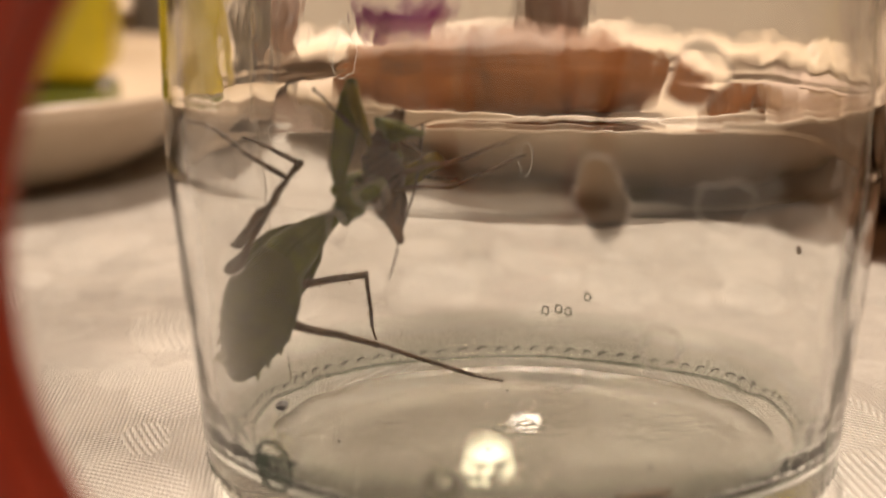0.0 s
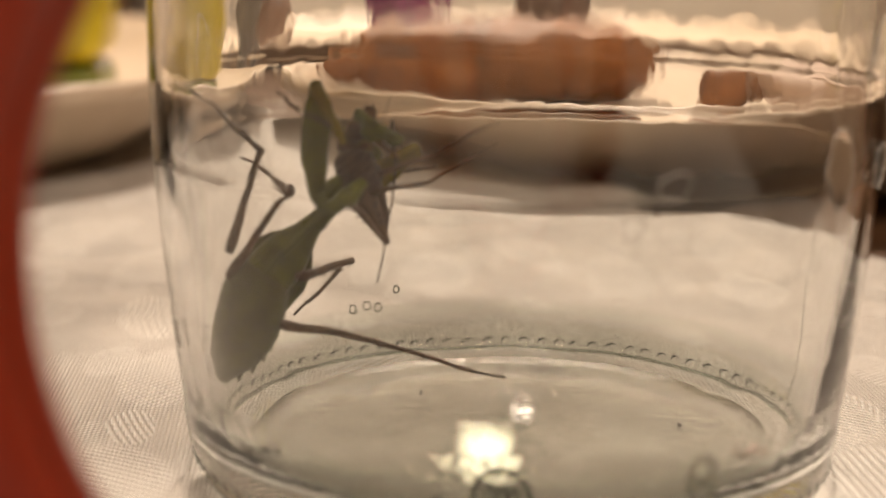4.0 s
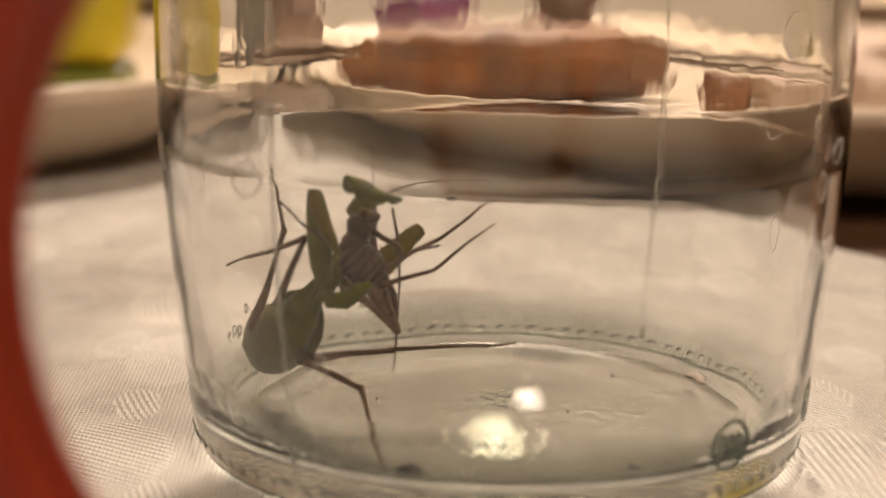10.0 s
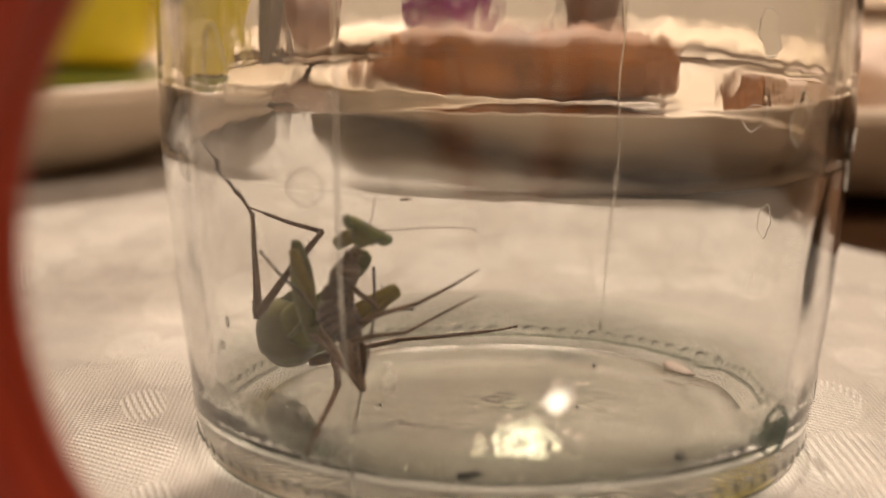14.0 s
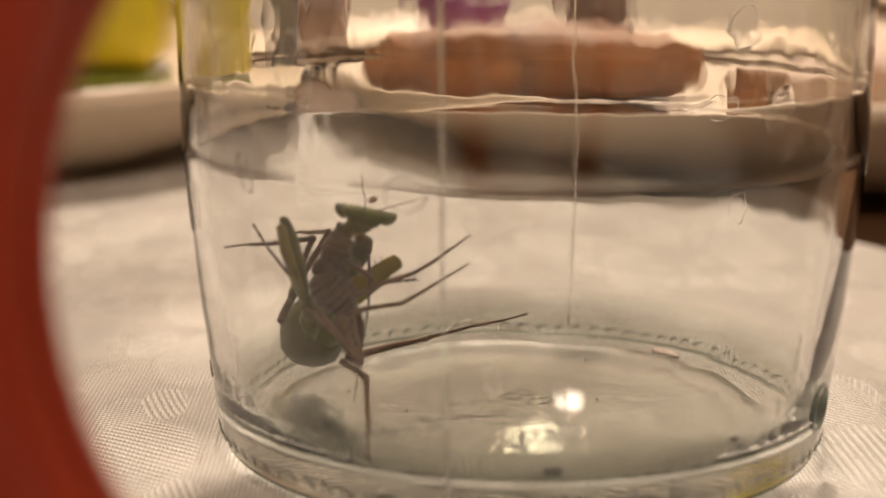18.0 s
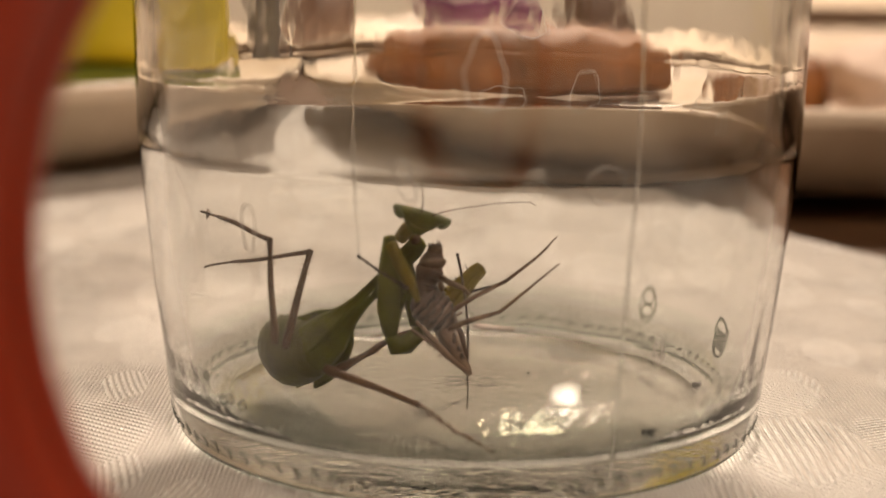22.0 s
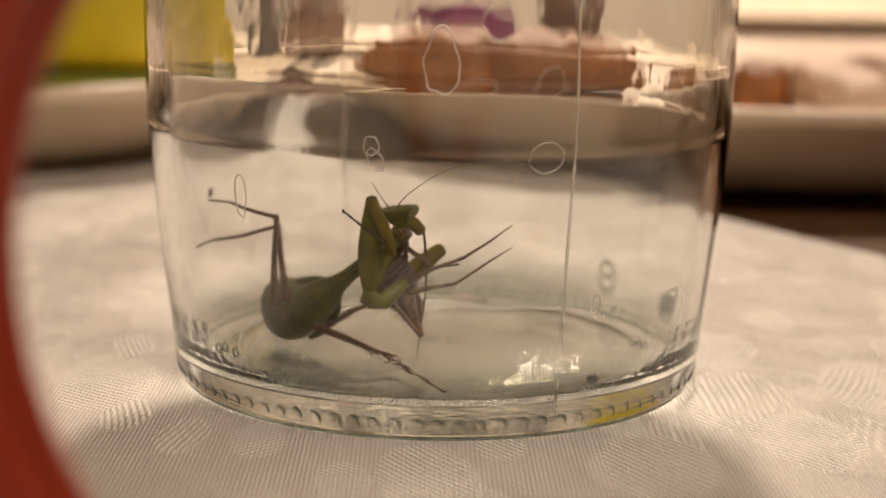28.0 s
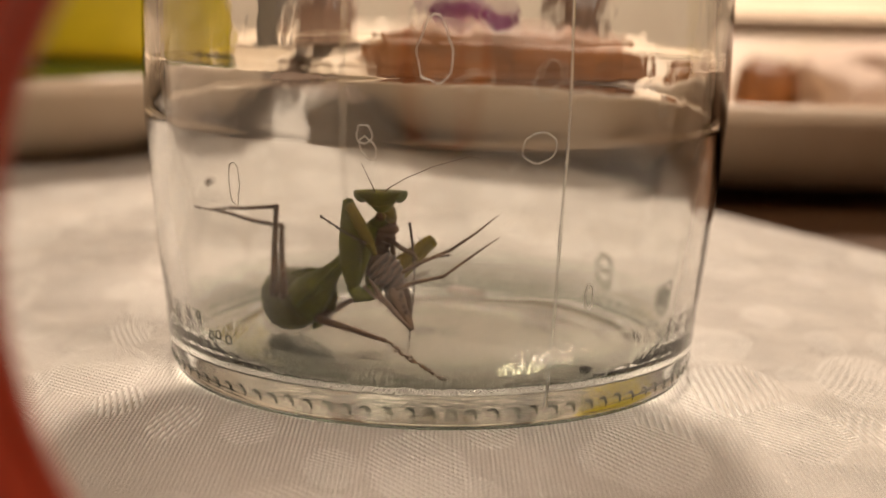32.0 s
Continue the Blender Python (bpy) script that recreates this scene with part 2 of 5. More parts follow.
def tube(points, radii, n=10, flat=1.0, ref=(0, 1, 0)):
    """A rounded rod through points with a radius at each."""
    bm = bmesh.new()
    pts = [Vector(p) for p in points]
    rings = []
    side = None
    for i, p in enumerate(pts):
        d = (pts[min(i + 1, len(pts) - 1)] - pts[max(i - 1, 0)]).normalized()
        if side is None:
            side = d.orthogonal().normalized() if abs(d.dot(Vector(ref))) > 0.9 else d.cross(Vector(ref)).normalized()
        side = (side - d * side.dot(d)).normalized()
        up = d.cross(side)
        rings.append([bm.verts.new(p + radii[i] * (math.cos(a) * side + flat * math.sin(a) * up)) for a in [2 * math.pi * k / n for k in range(n)]])
    for a, b in zip(rings, rings[1:]):
        for i in range(n):
            j = (i + 1) % n
            bm.faces.new((a[i], a[j], b[j], b[i]))
    for ring, p, s in ((rings[0], pts[0], -1), (rings[-1], pts[-1], 1)):
        q = bm.verts.new(p + s * 0.35 * radii[0 if s < 0 else -1] * (pts[1] - pts[0] if s < 0 else pts[-1] - pts[-2]).normalized())
        for i in range(n):
            bm.faces.new((ring[i], ring[(i + 1) % n], q))
    bmesh.ops.recalc_face_normals(bm, faces=bm.faces)
    return smooth(bm)


def box(x0, x1, y0, y1, z0, z1, bevel=0.0, seg=3):
    bm = bmesh.new()
    bmesh.ops.create_cube(bm, size=1)
    for v in bm.verts:
        v.co = Vector(((x0 + x1) / 2 + v.co.x * (x1 - x0), (y0 + y1) / 2 + v.co.y * (y1 - y0), (z0 + z1) / 2 + v.co.z * (z1 - z0)))
    if bevel:
        bmesh.ops.bevel(bm, geom=bm.edges[:], offset=bevel, segments=seg, profile=0.5, affect="EDGES")
        smooth(bm)
    return bm


def thing(name, label, category, group="", kind="", where=(0, 0, 0)):
    ob = new(name)
    ob.empty_display_size = 0.01
    ob.location = where
    return tagged(ob, label, category, group, kind)


# room that closes the place
ROOM = 2.2
for nm, x0, x1, y0, y1, z0, z1 in (
    ("wall_north", -ROOM, ROOM, ROOM, ROOM + 0.1, -0.75, 1.75), ("wall_south", -ROOM, ROOM, -ROOM - 0.1, -ROOM, -0.75, 1.75),
    ("wall_east", ROOM, ROOM + 0.1, -ROOM, ROOM, -0.75, 1.75), ("wall_west", -ROOM - 0.1, -ROOM, -ROOM, ROOM, -0.75, 1.75)):
    paint, hue = {"wall_north": (M_PALE, "cream"), "wall_south": (M_WALL, "tan")}.get(nm, (M_WALL, "tan"))
    tagged(part(nm, box(x0, x1, y0, y1, z0, z1), paint), "plain " + hue + " painted room wall", "wall", kind="structure")
tagged(part("floor", box(-ROOM, ROOM, -ROOM, ROOM, -0.85, -0.75), M_FLOOR), "brown boarded room floor", "floor", kind="structure")
tagged(part("ceiling", box(-ROOM, ROOM, -ROOM, ROOM, 1.75, 1.85), M_WALL), "plain tan painted ceiling", "ceiling", kind="structure")

# table
table = thing("table", "dark brown wooden table under the white cloth", "table")
part("tabletop", box(-0.7, 0.7, -0.45, 1.14, -0.034, -0.004, 0.004), M_WOOD, table)
for sx in (-0.62, 0.62):
    for sy in (-0.37, 1.06):
        part("leg", box(sx - 0.03, sx + 0.03, sy - 0.03, sy + 0.03, -0.75, -0.034, 0.004), M_WOOD, table)


def linen():
    """The cloth, with gentle ripples; its edge runs slantwise behind the jar."""
    bm = bmesh.new()
    n, m = 150, 150
    grid = []
    for j in range(m + 1):
        row = []
        y = -0.40 + 0.80 * (j / m)
        right = 0.046 - 0.57 * (y - 0.17)
        for i in range(n + 1):
            x = -0.60 + (right + 0.60) * (i / n)
            z = 0.0006 * noise.noise(Vector((x * 14, y * 14, 2))) + 0.0003 * noise.noise(Vector((x * 40, y * 40, 5)))
            near = min(1.0, max(0.0, (math.hypot(x, y) - 0.038) / 0.05))
            row.append(bm.verts.new((x, y, z * near - 0.0002)))
        grid.append(row)
    under = [[bm.verts.new(v.co - Vector((0, 0, 0.0011))) for v in row] for row in grid]
    for j in range(m):
        for i in range(n):
            bm.faces.new((grid[j][i], grid[j][i + 1], grid[j + 1][i + 1], grid[j + 1][i]))
            bm.faces.new((under[j][i], under[j + 1][i], under[j + 1][i + 1], under[j][i + 1]))
    for j in range(m):
        for i in (0, n):
            bm.faces.new((grid[j][i], grid[j + 1][i], under[j + 1][i], under[j][i]))
    for i in range(n):
        for j in (0, m):
            bm.faces.new((grid[j][i], grid[j][i + 1], under[j][i + 1], under[j][i]))
    bmesh.ops.recalc_face_normals(bm, faces=bm.faces)
    return smooth(bm)


tagged(part("tablecloth", linen(), M_CLOTH), "white woven damask tablecloth with a leaf figure", "tablecloth")


# serving dish behind the jar
def rounded_ring(hx, hy, r, z, n=10):
    """Corner-rounded rectangle as a loop of points."""
    pts = []
    for cx, cy, a0 in ((hx - r, hy - r, 0), (-hx + r, hy - r, 90), (-hx + r, -hy + r, 180), (hx - r, -hy + r, 270)):
        for k in range(n + 1):
            a = radians(a0 + 90 * k / n)
            pts.append((cx + r * math.cos(a), cy + r * math.sin(a), z))
    return pts


def dish_body(hx, hy, r, tall=1.0, tuck=1.0):
    """A shallow dish; tuck draws its foot further in under the rim."""
    steps = [(-0.029, 0.0), (-0.028, 0.0012), (-0.021, 0.0036), (-0.0145, 0.0078), (-0.009, 0.0125), (-0.0055, 0.0170), (-0.002, 0.0208), (0.001, 0.0240), (0.000, 0.0254), (-0.004, 0.0250),
             (-0.009, 0.020), (-0.018, 0.0135), (-0.038, 0.0072)]
    bm = bmesh.new()
    loops = [[bm.verts.new(p) for p in rounded_ring(hx + d, hy + d, max(0.006, r + d), z * tall)] for d, z in ((d * tuck if k < 6 else d, z) for k, (d, z) in enumerate(steps))]
    for a, b in zip(loops, loops[1:]):
        for i in range(len(a)):
            j = (i + 1) % len(a)
            bm.faces.new((a[i], a[j], b[j], b[i]))
    bm.faces.new(loops[0])
    bm.faces.new(loops[-1])
    bmesh.ops.recalc_face_normals(bm, faces=bm.faces)
    return smooth(bm)


def rim_bead(hx, hy, r, tall=1.0):
    """The rounded lip that runs along the top of a dish."""
    pts = [Vector(p) for p in rounded_ring(hx - 0.0006, hy - 0.0006, r, 0.0250 * tall)]
    bm = bmesh.new()
    rings = []
    for i, p in enumerate(pts):
        d = (pts[(i + 1) % len(pts)] - pts[i - 1]).normalized()
        side = d.cross(Vector((0, 0, 1)))
        rings.append([bm.verts.new(p + 0.0016 * (math.cos(a) * side + math.sin(a) * Vector((0, 0, 1)))) for a in [math.pi * k / 4 for k in range(8)]])
    for i, a in enumerate(rings):
        b = rings[(i + 1) % len(rings)]
        for k in range(8):
            bm.faces.new((a[k], a[(k + 1) % 8], b[(k + 1) % 8], b[k]))
    bmesh.ops.recalc_face_normals(bm, faces=bm.faces)
    return smooth(bm)


dish = thing("serving_dish", "cream ceramic round-ended serving dish with bread in it", "dish", where=(0.158, 0.286, -0.0004))
part("body", dish_body(0.200, 0.136, 0.130, 0.87), M_CERAMIC, dish)
part("rim", rim_bead(0.200, 0.136, 0.130, 0.87), M_CERAMIC, dish)
side_dish = thing("serving_dish", "cream ceramic dish with a yellow carton in it", "dish", where=(-0.205, 0.292, 0))
part("body", dish_body(0.155, 0.128, 0.075, 0.87), M_CERAMIC, side_dish)
part("rim", rim_bead(0.155, 0.128, 0.075, 0.87), M_CERAMIC, side_dish)


def loaf(name, label, cx, cy, cz, sx, sy, sz, mat, seed, turn=0, lumps=0.12):
    bm = bmesh.new()
    bmesh.ops.create_icosphere(bm, subdivisions=5, radius=1)
    for v in bm.verts:
        d = v.co.normalized()
        q = Vector([math.copysign(abs(c) ** 0.62, c) for c in d])
        k = 1 + lumps * noise.noise(d * 2.2 + Vector((seed, 0, 0))) + 0.03 * noise.noise(d * 9 + Vector((0, seed, 0)))
        v.co = Vector((q.x * sx, q.y * sy, q.z * sz)) * k
    ob = part(name, smooth(bm), mat)
    ob.matrix_basis = pose(cx, cy, cz, 0, 0, turn)
    return tagged(ob, label, "bread")


loaf("bread_loaf", "brown crusted bread loaf lying in the serving dish", 0.030, 0.328, 0.0236, 0.0565, 0.028, 0.0180, M_CRUST, 3.0)
loaf("bread_slice", "pale floury piece of bread in the serving dish", 0.165, 0.245, 0.0195, 0.062, 0.034, 0.0125, M_CRUMB, 7.0, 0, 0.2)
loaf("bread_crust_piece", "small reddish brown crust in the serving dish", 0.097, 0.258, 0.0165, 0.009, 0.010, 0.0095, M_CRUST, 9.0)

# yellow carton with a green foot, standing in the dish
carton = thing("carton", "yellow carton with a green foot, standing in the dish", "carton", where=(-0.100, 0.250, 0.0066))
part("body", box(-0.060, 0.025, -0.02, 0.02, 0.0165, 0.13, 0.006), M_YELLOW, carton)
part("foot", box(-0.059, 0.024, -0.0195, 0.0195, 0.0, 0.0155, 0.004), M_GREEN, carton, "dark green foot")


# things at the back of the table
def vessel(name, label, category, x, y, z, profile, mat):
    ob = part(name, lathe(profile, 48), mat)
    ob.location = (x, y, z)
    return tagged(ob, label, category)


far = dish_body(0.40, 0.26, 0.05, 1.12, 3.6)
platter = thing("back_platter", "wide cream ceramic platter behind the serving dish", "platter", where=(0.10, 0.80, -0.004))
part("body", far, M_CERAMIC, platter)
part("rim", rim_bead(0.40, 0.26, 0.05, 1.12), M_CERAMIC, platter)

vessel("purple_bowl", "dark purple glazed bowl on the wide platter", "bowl", 0.022, 0.960, 0.0034, [(0.0, 0.0), (0.016, 0.0), (0.018, 0.004), (0.034, 0.026), (0.040, 0.048), (0.038, 0.048), (0.030, 0.026), (0.0, 0.010)], M_PURPLE)
vessel("dark_tumbler", "dark brown tumbler at the back of the table", "tumbler", 0.070, 0.470, -0.004, [(0.0, 0.0), (0.013, 0.0), (0.0145, 0.01), (0.016, 0.11), (0.0145, 0.11), (0.012, 0.012), (0.0, 0.010)], M_STEM)
vessel("taupe_cup", "taupe glazed cup on the wide platter", "cup", -0.085, 0.800, 0.0034, [(0.0, 0.0), (0.014, 0.0), (0.020, 0.02), (0.021, 0.06), (0.0195, 0.06), (0.018, 0.02), (0.0, 0.008)], M_STEM)
vessel("grey_bottle", "slim dark grey bottle at the back", "bottle", -0.085, 0.480, -0.004, [(0.0, 0.0), (0.010, 0.0), (0.011, 0.01), (0.011, 0.12), (0.005, 0.15), (0.005, 0.18), (0.0, 0.18)], M_GREY)

# jar
PHI = [(0, -149), (1, -137), (2, -122.5), (3, -114), (6, -95), (7, -89), (8, -81), (9, -72), (10, -63), (11, -56), (12, -55.5), (13, -55), (14, -51), (17, -46), (18, -38.5), (19, -29), (20, -20), (21, -6), (22, 1), (23, 0.5), (24, 0), (32, 0)]
def ridges(z):
    """How far the fine moulded ring under the shoulder stands out."""
    return 0.00003 * math.exp(-((z - 0.0450) / 0.0007) ** 2)


UNDER = [(0.0, 0.0014), (0.012, 0.0012), (0.021, 0.0008), (0.0275, 0.0003), (0.0300, 0.0000), (0.0320, -0.0005)]
HEEL_OUT = [(0.0320, -0.0005), (0.0349, -0.0005), (0.0360, -0.0001), (0.0368, 0.0009), (0.0374, 0.0028), (0.0378, 0.0055), (0.0381, 0.0090)]
steps = [0.0090 + 0.0005 * k for k in range(103)]
WALL_OUT = [(float(np.interp(z, [0.009, 0.018, 0.030, 0.0368, 0.0458, 0.060], [0.0381, 0.0392, 0.0404, 0.0410, 0.04113, 0.0413])) + ridges(z), z) for z in steps]
SHOULDER = [(0.0413, 0.060), (0.0415, 0.085), (0.0405, 0.098), (0.0360, 0.107), (0.0330, 0.111), (0.0330, 0.124), (0.0322, 0.1255),
            (0.0308, 0.1250), (0.0305, 0.111), (0.0335, 0.1055), (0.0364, 0.097), (0.0380, 0.085), (0.0385, 0.060)]
WALL_IN = [(float(np.interp(z, [0.0115, 0.017, 0.028, 0.036, 0.0445, 0.052, 0.060], [0.0358, 0.03655, 0.0378, 0.03870, 0.03900, 0.0388, 0.0385])), z) for z in reversed(steps) if z > 0.0116] + [(0.0358, 0.0115)]
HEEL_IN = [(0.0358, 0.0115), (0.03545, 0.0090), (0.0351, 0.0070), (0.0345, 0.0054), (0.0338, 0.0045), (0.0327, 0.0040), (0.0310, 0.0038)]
FLOOR_IN = [(0.0310, 0.0038), (0.0280, 0.0038), (0.0220, 0.0038), (0.013, 0.0039), (0.005, 0.0040), (0.0, 0.0040)]
jar = thing("glass_jar", "clear glass jar with ridged bands holding a mantis", "jar")
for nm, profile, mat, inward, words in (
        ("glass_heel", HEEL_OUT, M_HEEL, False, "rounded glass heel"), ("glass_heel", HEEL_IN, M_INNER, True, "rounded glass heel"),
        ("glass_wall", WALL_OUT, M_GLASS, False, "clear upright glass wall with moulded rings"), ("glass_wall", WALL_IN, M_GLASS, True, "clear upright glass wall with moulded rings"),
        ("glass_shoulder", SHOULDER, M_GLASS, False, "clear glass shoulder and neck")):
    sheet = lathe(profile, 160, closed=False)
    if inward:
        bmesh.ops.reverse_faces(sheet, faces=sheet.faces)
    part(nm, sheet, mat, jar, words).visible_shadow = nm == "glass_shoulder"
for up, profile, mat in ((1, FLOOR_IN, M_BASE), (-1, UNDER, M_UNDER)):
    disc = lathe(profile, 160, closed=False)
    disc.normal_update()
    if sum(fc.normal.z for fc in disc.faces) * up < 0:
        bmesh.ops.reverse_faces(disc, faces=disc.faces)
    part("glass_base", disc, mat, jar, "thick glass base, tinted grey for shade").visible_shadow = False
foot = part("glass_foot", lathe([(0.0354, -0.0003), (0.0362, 0.0000), (0.0366, 0.0005), (0.0360, 0.0003)], 160), M_FOOT, jar, "dark green edge of the foot")
foot.visible_shadow = False


# moulded and worn details of the jar
def on_wall(angle, z, off=0.0):
    """A place on the outer wall with x along the wall, y up and z outwards."""
    r = float(np.interp(z, [p[1] for p in HEEL_OUT[1:-1] + WALL_OUT + SHOULDER[1:2]], [p[0] for p in HEEL_OUT[1:-1] + WALL_OUT + SHOULDER[1:2]])) + off
    a = radians(angle)
    n = Vector((math.cos(a), math.sin(a), -0.08)).normalized()
    e = Vector((-math.sin(a), math.cos(a), 0))
    u = n.cross(e)
    m = Matrix((e, u, n)).transposed().to_4x4()
    m.translation = Vector((r * math.cos(a), r * math.sin(a), z))
    return m


def stipple():
    """One moulded crescent of the heel."""
    pts = [Vector((0.0007 * math.cos(a), 0.0009 * math.sin(a), 0)) for a in [radians(-60 + 30 * k) for k in range(7)]]
    return tube(pts, [0.00005, 0.00014, 0.00022, 0.00026, 0.00022, 0.00014, 0.00005], 8, 1.0, (0, 0, 1))


tick = part("stipple", stipple(), M_TICK, jar)
ticks = 88
tick.matrix_basis = on_wall(0, 0.0021) @ pose(0, 0, 0, 0, 0, 25)
for k in range(1, ticks):
    ob = new("stipple", tick.data)
    ob.parent = jar
    ob.matrix_basis = on_wall(360 * k / ticks + random.uniform(-0.3, 0.3), 0.0021 + random.uniform(-0.0001, 0.0001)) @ pose(0, 0, 0, 0, 0, 25 + random.uniform(-6, 6))
for ang in (-67.0, 113.0):
    zs = [0.003 + 0.084 * k / 24 for k in range(25)]
    line = [on_wall(ang + 0.35 * math.sin(k * 0.7) * 0.3, z).translation for k, z in enumerate(zs)]
    part("mould_seam", tube(line, [0.00017 + 0.00005 * math.sin(k * 2.3) for k in range(25)], 8), M_SEAM, jar, "thin raised seam of the mould")


def ring_mark(rx, ry, w, n=28, wob=0.0, seed=0):
    """A closed raised line on the wall."""
    bm = bmesh.new()
    prev, first = None, None
    for i in range(n):
        a = 2 * math.pi * i / n
        k = 1 + wob * noise.noise(Vector((math.cos(a) * 1.5, math.sin(a) * 1.5, seed)))
        c = Vector((rx * k * math.cos(a), ry * k * math.sin(a), 0))
        d = Vector((-rx * math.sin(a), ry * math.cos(a), 0)).normalized()
        s = d.cross(Vector((0, 0, 1)))
        ww = w * (1 + 1.5 * wob * noise.noise(Vector((a * 2, seed, 1))))
        ring = [bm.verts.new(c + ww * (math.cos(b) * s + math.sin(b) * Vector((0, 0, 1)))) for b in [math.pi * q / 3 for q in range(6)]]
        if prev:
            for q in range(6):
                bm.faces.new((prev[q], prev[(q + 1) % 6], ring[(q + 1) % 6], ring[q]))
        else:
            first = ring
        prev = ring
    for q in range(6):
        bm.faces.new((prev[q], prev[(q + 1) % 6], first[(q + 1) % 6], first[q]))
    bmesh.ops.recalc_face_normals(bm, faces=bm.faces)
    return smooth(bm)


def add_to(bm, other, m):
    """Joins a second bmesh, moved by m, into the first."""
    other.transform(m)
    me = bpy.data.meshes.new("joined")
    other.to_mesh(me)
    other.free()
    bm.from_mesh(me)
    bpy.data.meshes.remove(me)
    return bm


mark = ring_mark(0.0027, 0.0027, 0.00027, 40)
for x in (-0.0012, 0.0, 0.0012):
    add_to(mark, ring_mark(0.00045, 0.0014, 0.00022, 20), Matrix.Translation((x, -0.0002, 0)))
emblem = part("embossed_mark", mark, M_BEAD, jar, "round embossed maker's sign")
emblem.matrix_basis = on_wall(9.5, 0.0078)
mark = ring_mark(0.0011, 0.0010, 0.0002, 24)
add_to(mark, ring_mark(0.0011, 0.0011, 0.0002, 24), Matrix.Translation((0, 0.0021, 0)))
add_to(mark, ring_mark(0.0017, 0.0027, 0.00018, 36), Matrix.Translation((0, 0.0010, 0)))
second = part("embossed_mark", mark, M_SIGN, jar, "embossed mould sign of two loops")
second.matrix_basis = on_wall(40.5, 0.0072)
M_FILM = glass_material("dried_water", (0.90, 0.89, 0.87), 0.05, 1.12)
M_LIME = mottled("lime_trace", (0.55, 0.53, 0.48), (0.8, 0.78, 0.72), 300, 0.6)
M_LIME.node_tree.nodes["Principled BSDF"].inputs["Transmission Weight"].default_value = 0.3
for k, (ang, z, rx, ry, turn, film) in enumerate((
        (75.7, 0.0498, 0.0036, 0.0027, 35, 1), (80.2, 0.0373, 0.0036, 0.0022, -10, 0), (62.4, 0.0386, 0.0026, 0.0038, 20, 1), (71.7, 0.0232, 0.0019, 0.0023, 0, 0),
        (31.9, 0.0384, 0.0016, 0.0014, 20, 0), (26.2, 0.0350, 0.0009, 0.0017, 10, 0), (-90.5, 0.0475, 0.0022, 0.0035, 0, 0), (-102.0, 0.0375, 0.0010, 0.0010, 0, 0),
        (-101.3, 0.0358, 0.0008, 0.0014, 25, 0), (-72.0, 0.0362, 0.0022, 0.0019, 0, 0), (-138.6, 0.0088, 0.0005, 0.0006, 0, 0), (-136.3, 0.0092, 0.0005, 0.0006, 0, 0),
        (-133.2, 0.0089, 0.0005, 0.0006, 0, 0), (-143.0, 0.0110, 0.0005, 0.0005, 0, 0), (-128.0, 0.030, 0.0008, 0.0028, 0, 0), (-60.0, 0.0170, 0.0006, 0.0016, 5, 0))):
    trace = part("water_mark", ring_mark(rx, ry, 0.00008 if rx > 0.00055 else 0.00013, 36, 0.35, k * 3.1), M_LIME if rx > 0.00055 else M_TICK, jar, "pale dried edge of a drop")
    trace.matrix_basis = on_wall(ang, z, 0.00003) @ pose(0, 0, 0, 0, 0, turn)
    if film:
        bm = bmesh.new()
        vs = [bm.verts.new((0, 0, 0.00005))]
        for i in range(28):
            a = 2 * math.pi * i / 28
            q = 0.97 * (1 + 0.35 * noise.noise(Vector((math.cos(a) * 1.5, math.sin(a) * 1.5, k * 3.1))))
            vs.append(bm.verts.new((rx * q * math.cos(a), ry * q * math.sin(a), -0.00004)))
        for i in range(28):
            bm.faces.new((vs[0], vs[1 + i], vs[1 + (i + 1) % 28]))
        part("dried_film", smooth(bm), M_FILM, trace, "cloudy dried film")


def speck(name, label, ang, r, z, size, mat, seed, turn=0):
    bm = bmesh.new()
    bmesh.ops.create_icosphere(bm, subdivisions=3, radius=1)
    for v in bm.verts:
        k = 1 + 0.35 * noise.noise(v.co * 1.8 + Vector((seed, 0, 0)))
        v.co = Vector((v.co.x * size[0], v.co.y * size[1], v.co.z * size[2])) * k
    a = radians(ang)
    if r < 0.0355:
        z = float(np.interp(r, [0, 0.013, 0.022, 0.0310, 0.0327, 0.0339, 0.0348], [0.0040, 0.0039, 0.0038, 0.0038, 0.0040, 0.0045, 0.0054])) + size[2] * 0.8
    bm.transform(pose(r * math.cos(a), r * math.sin(a), z, 0, 0, ang + turn))
    return part(name, smooth(bm), mat, None, label)


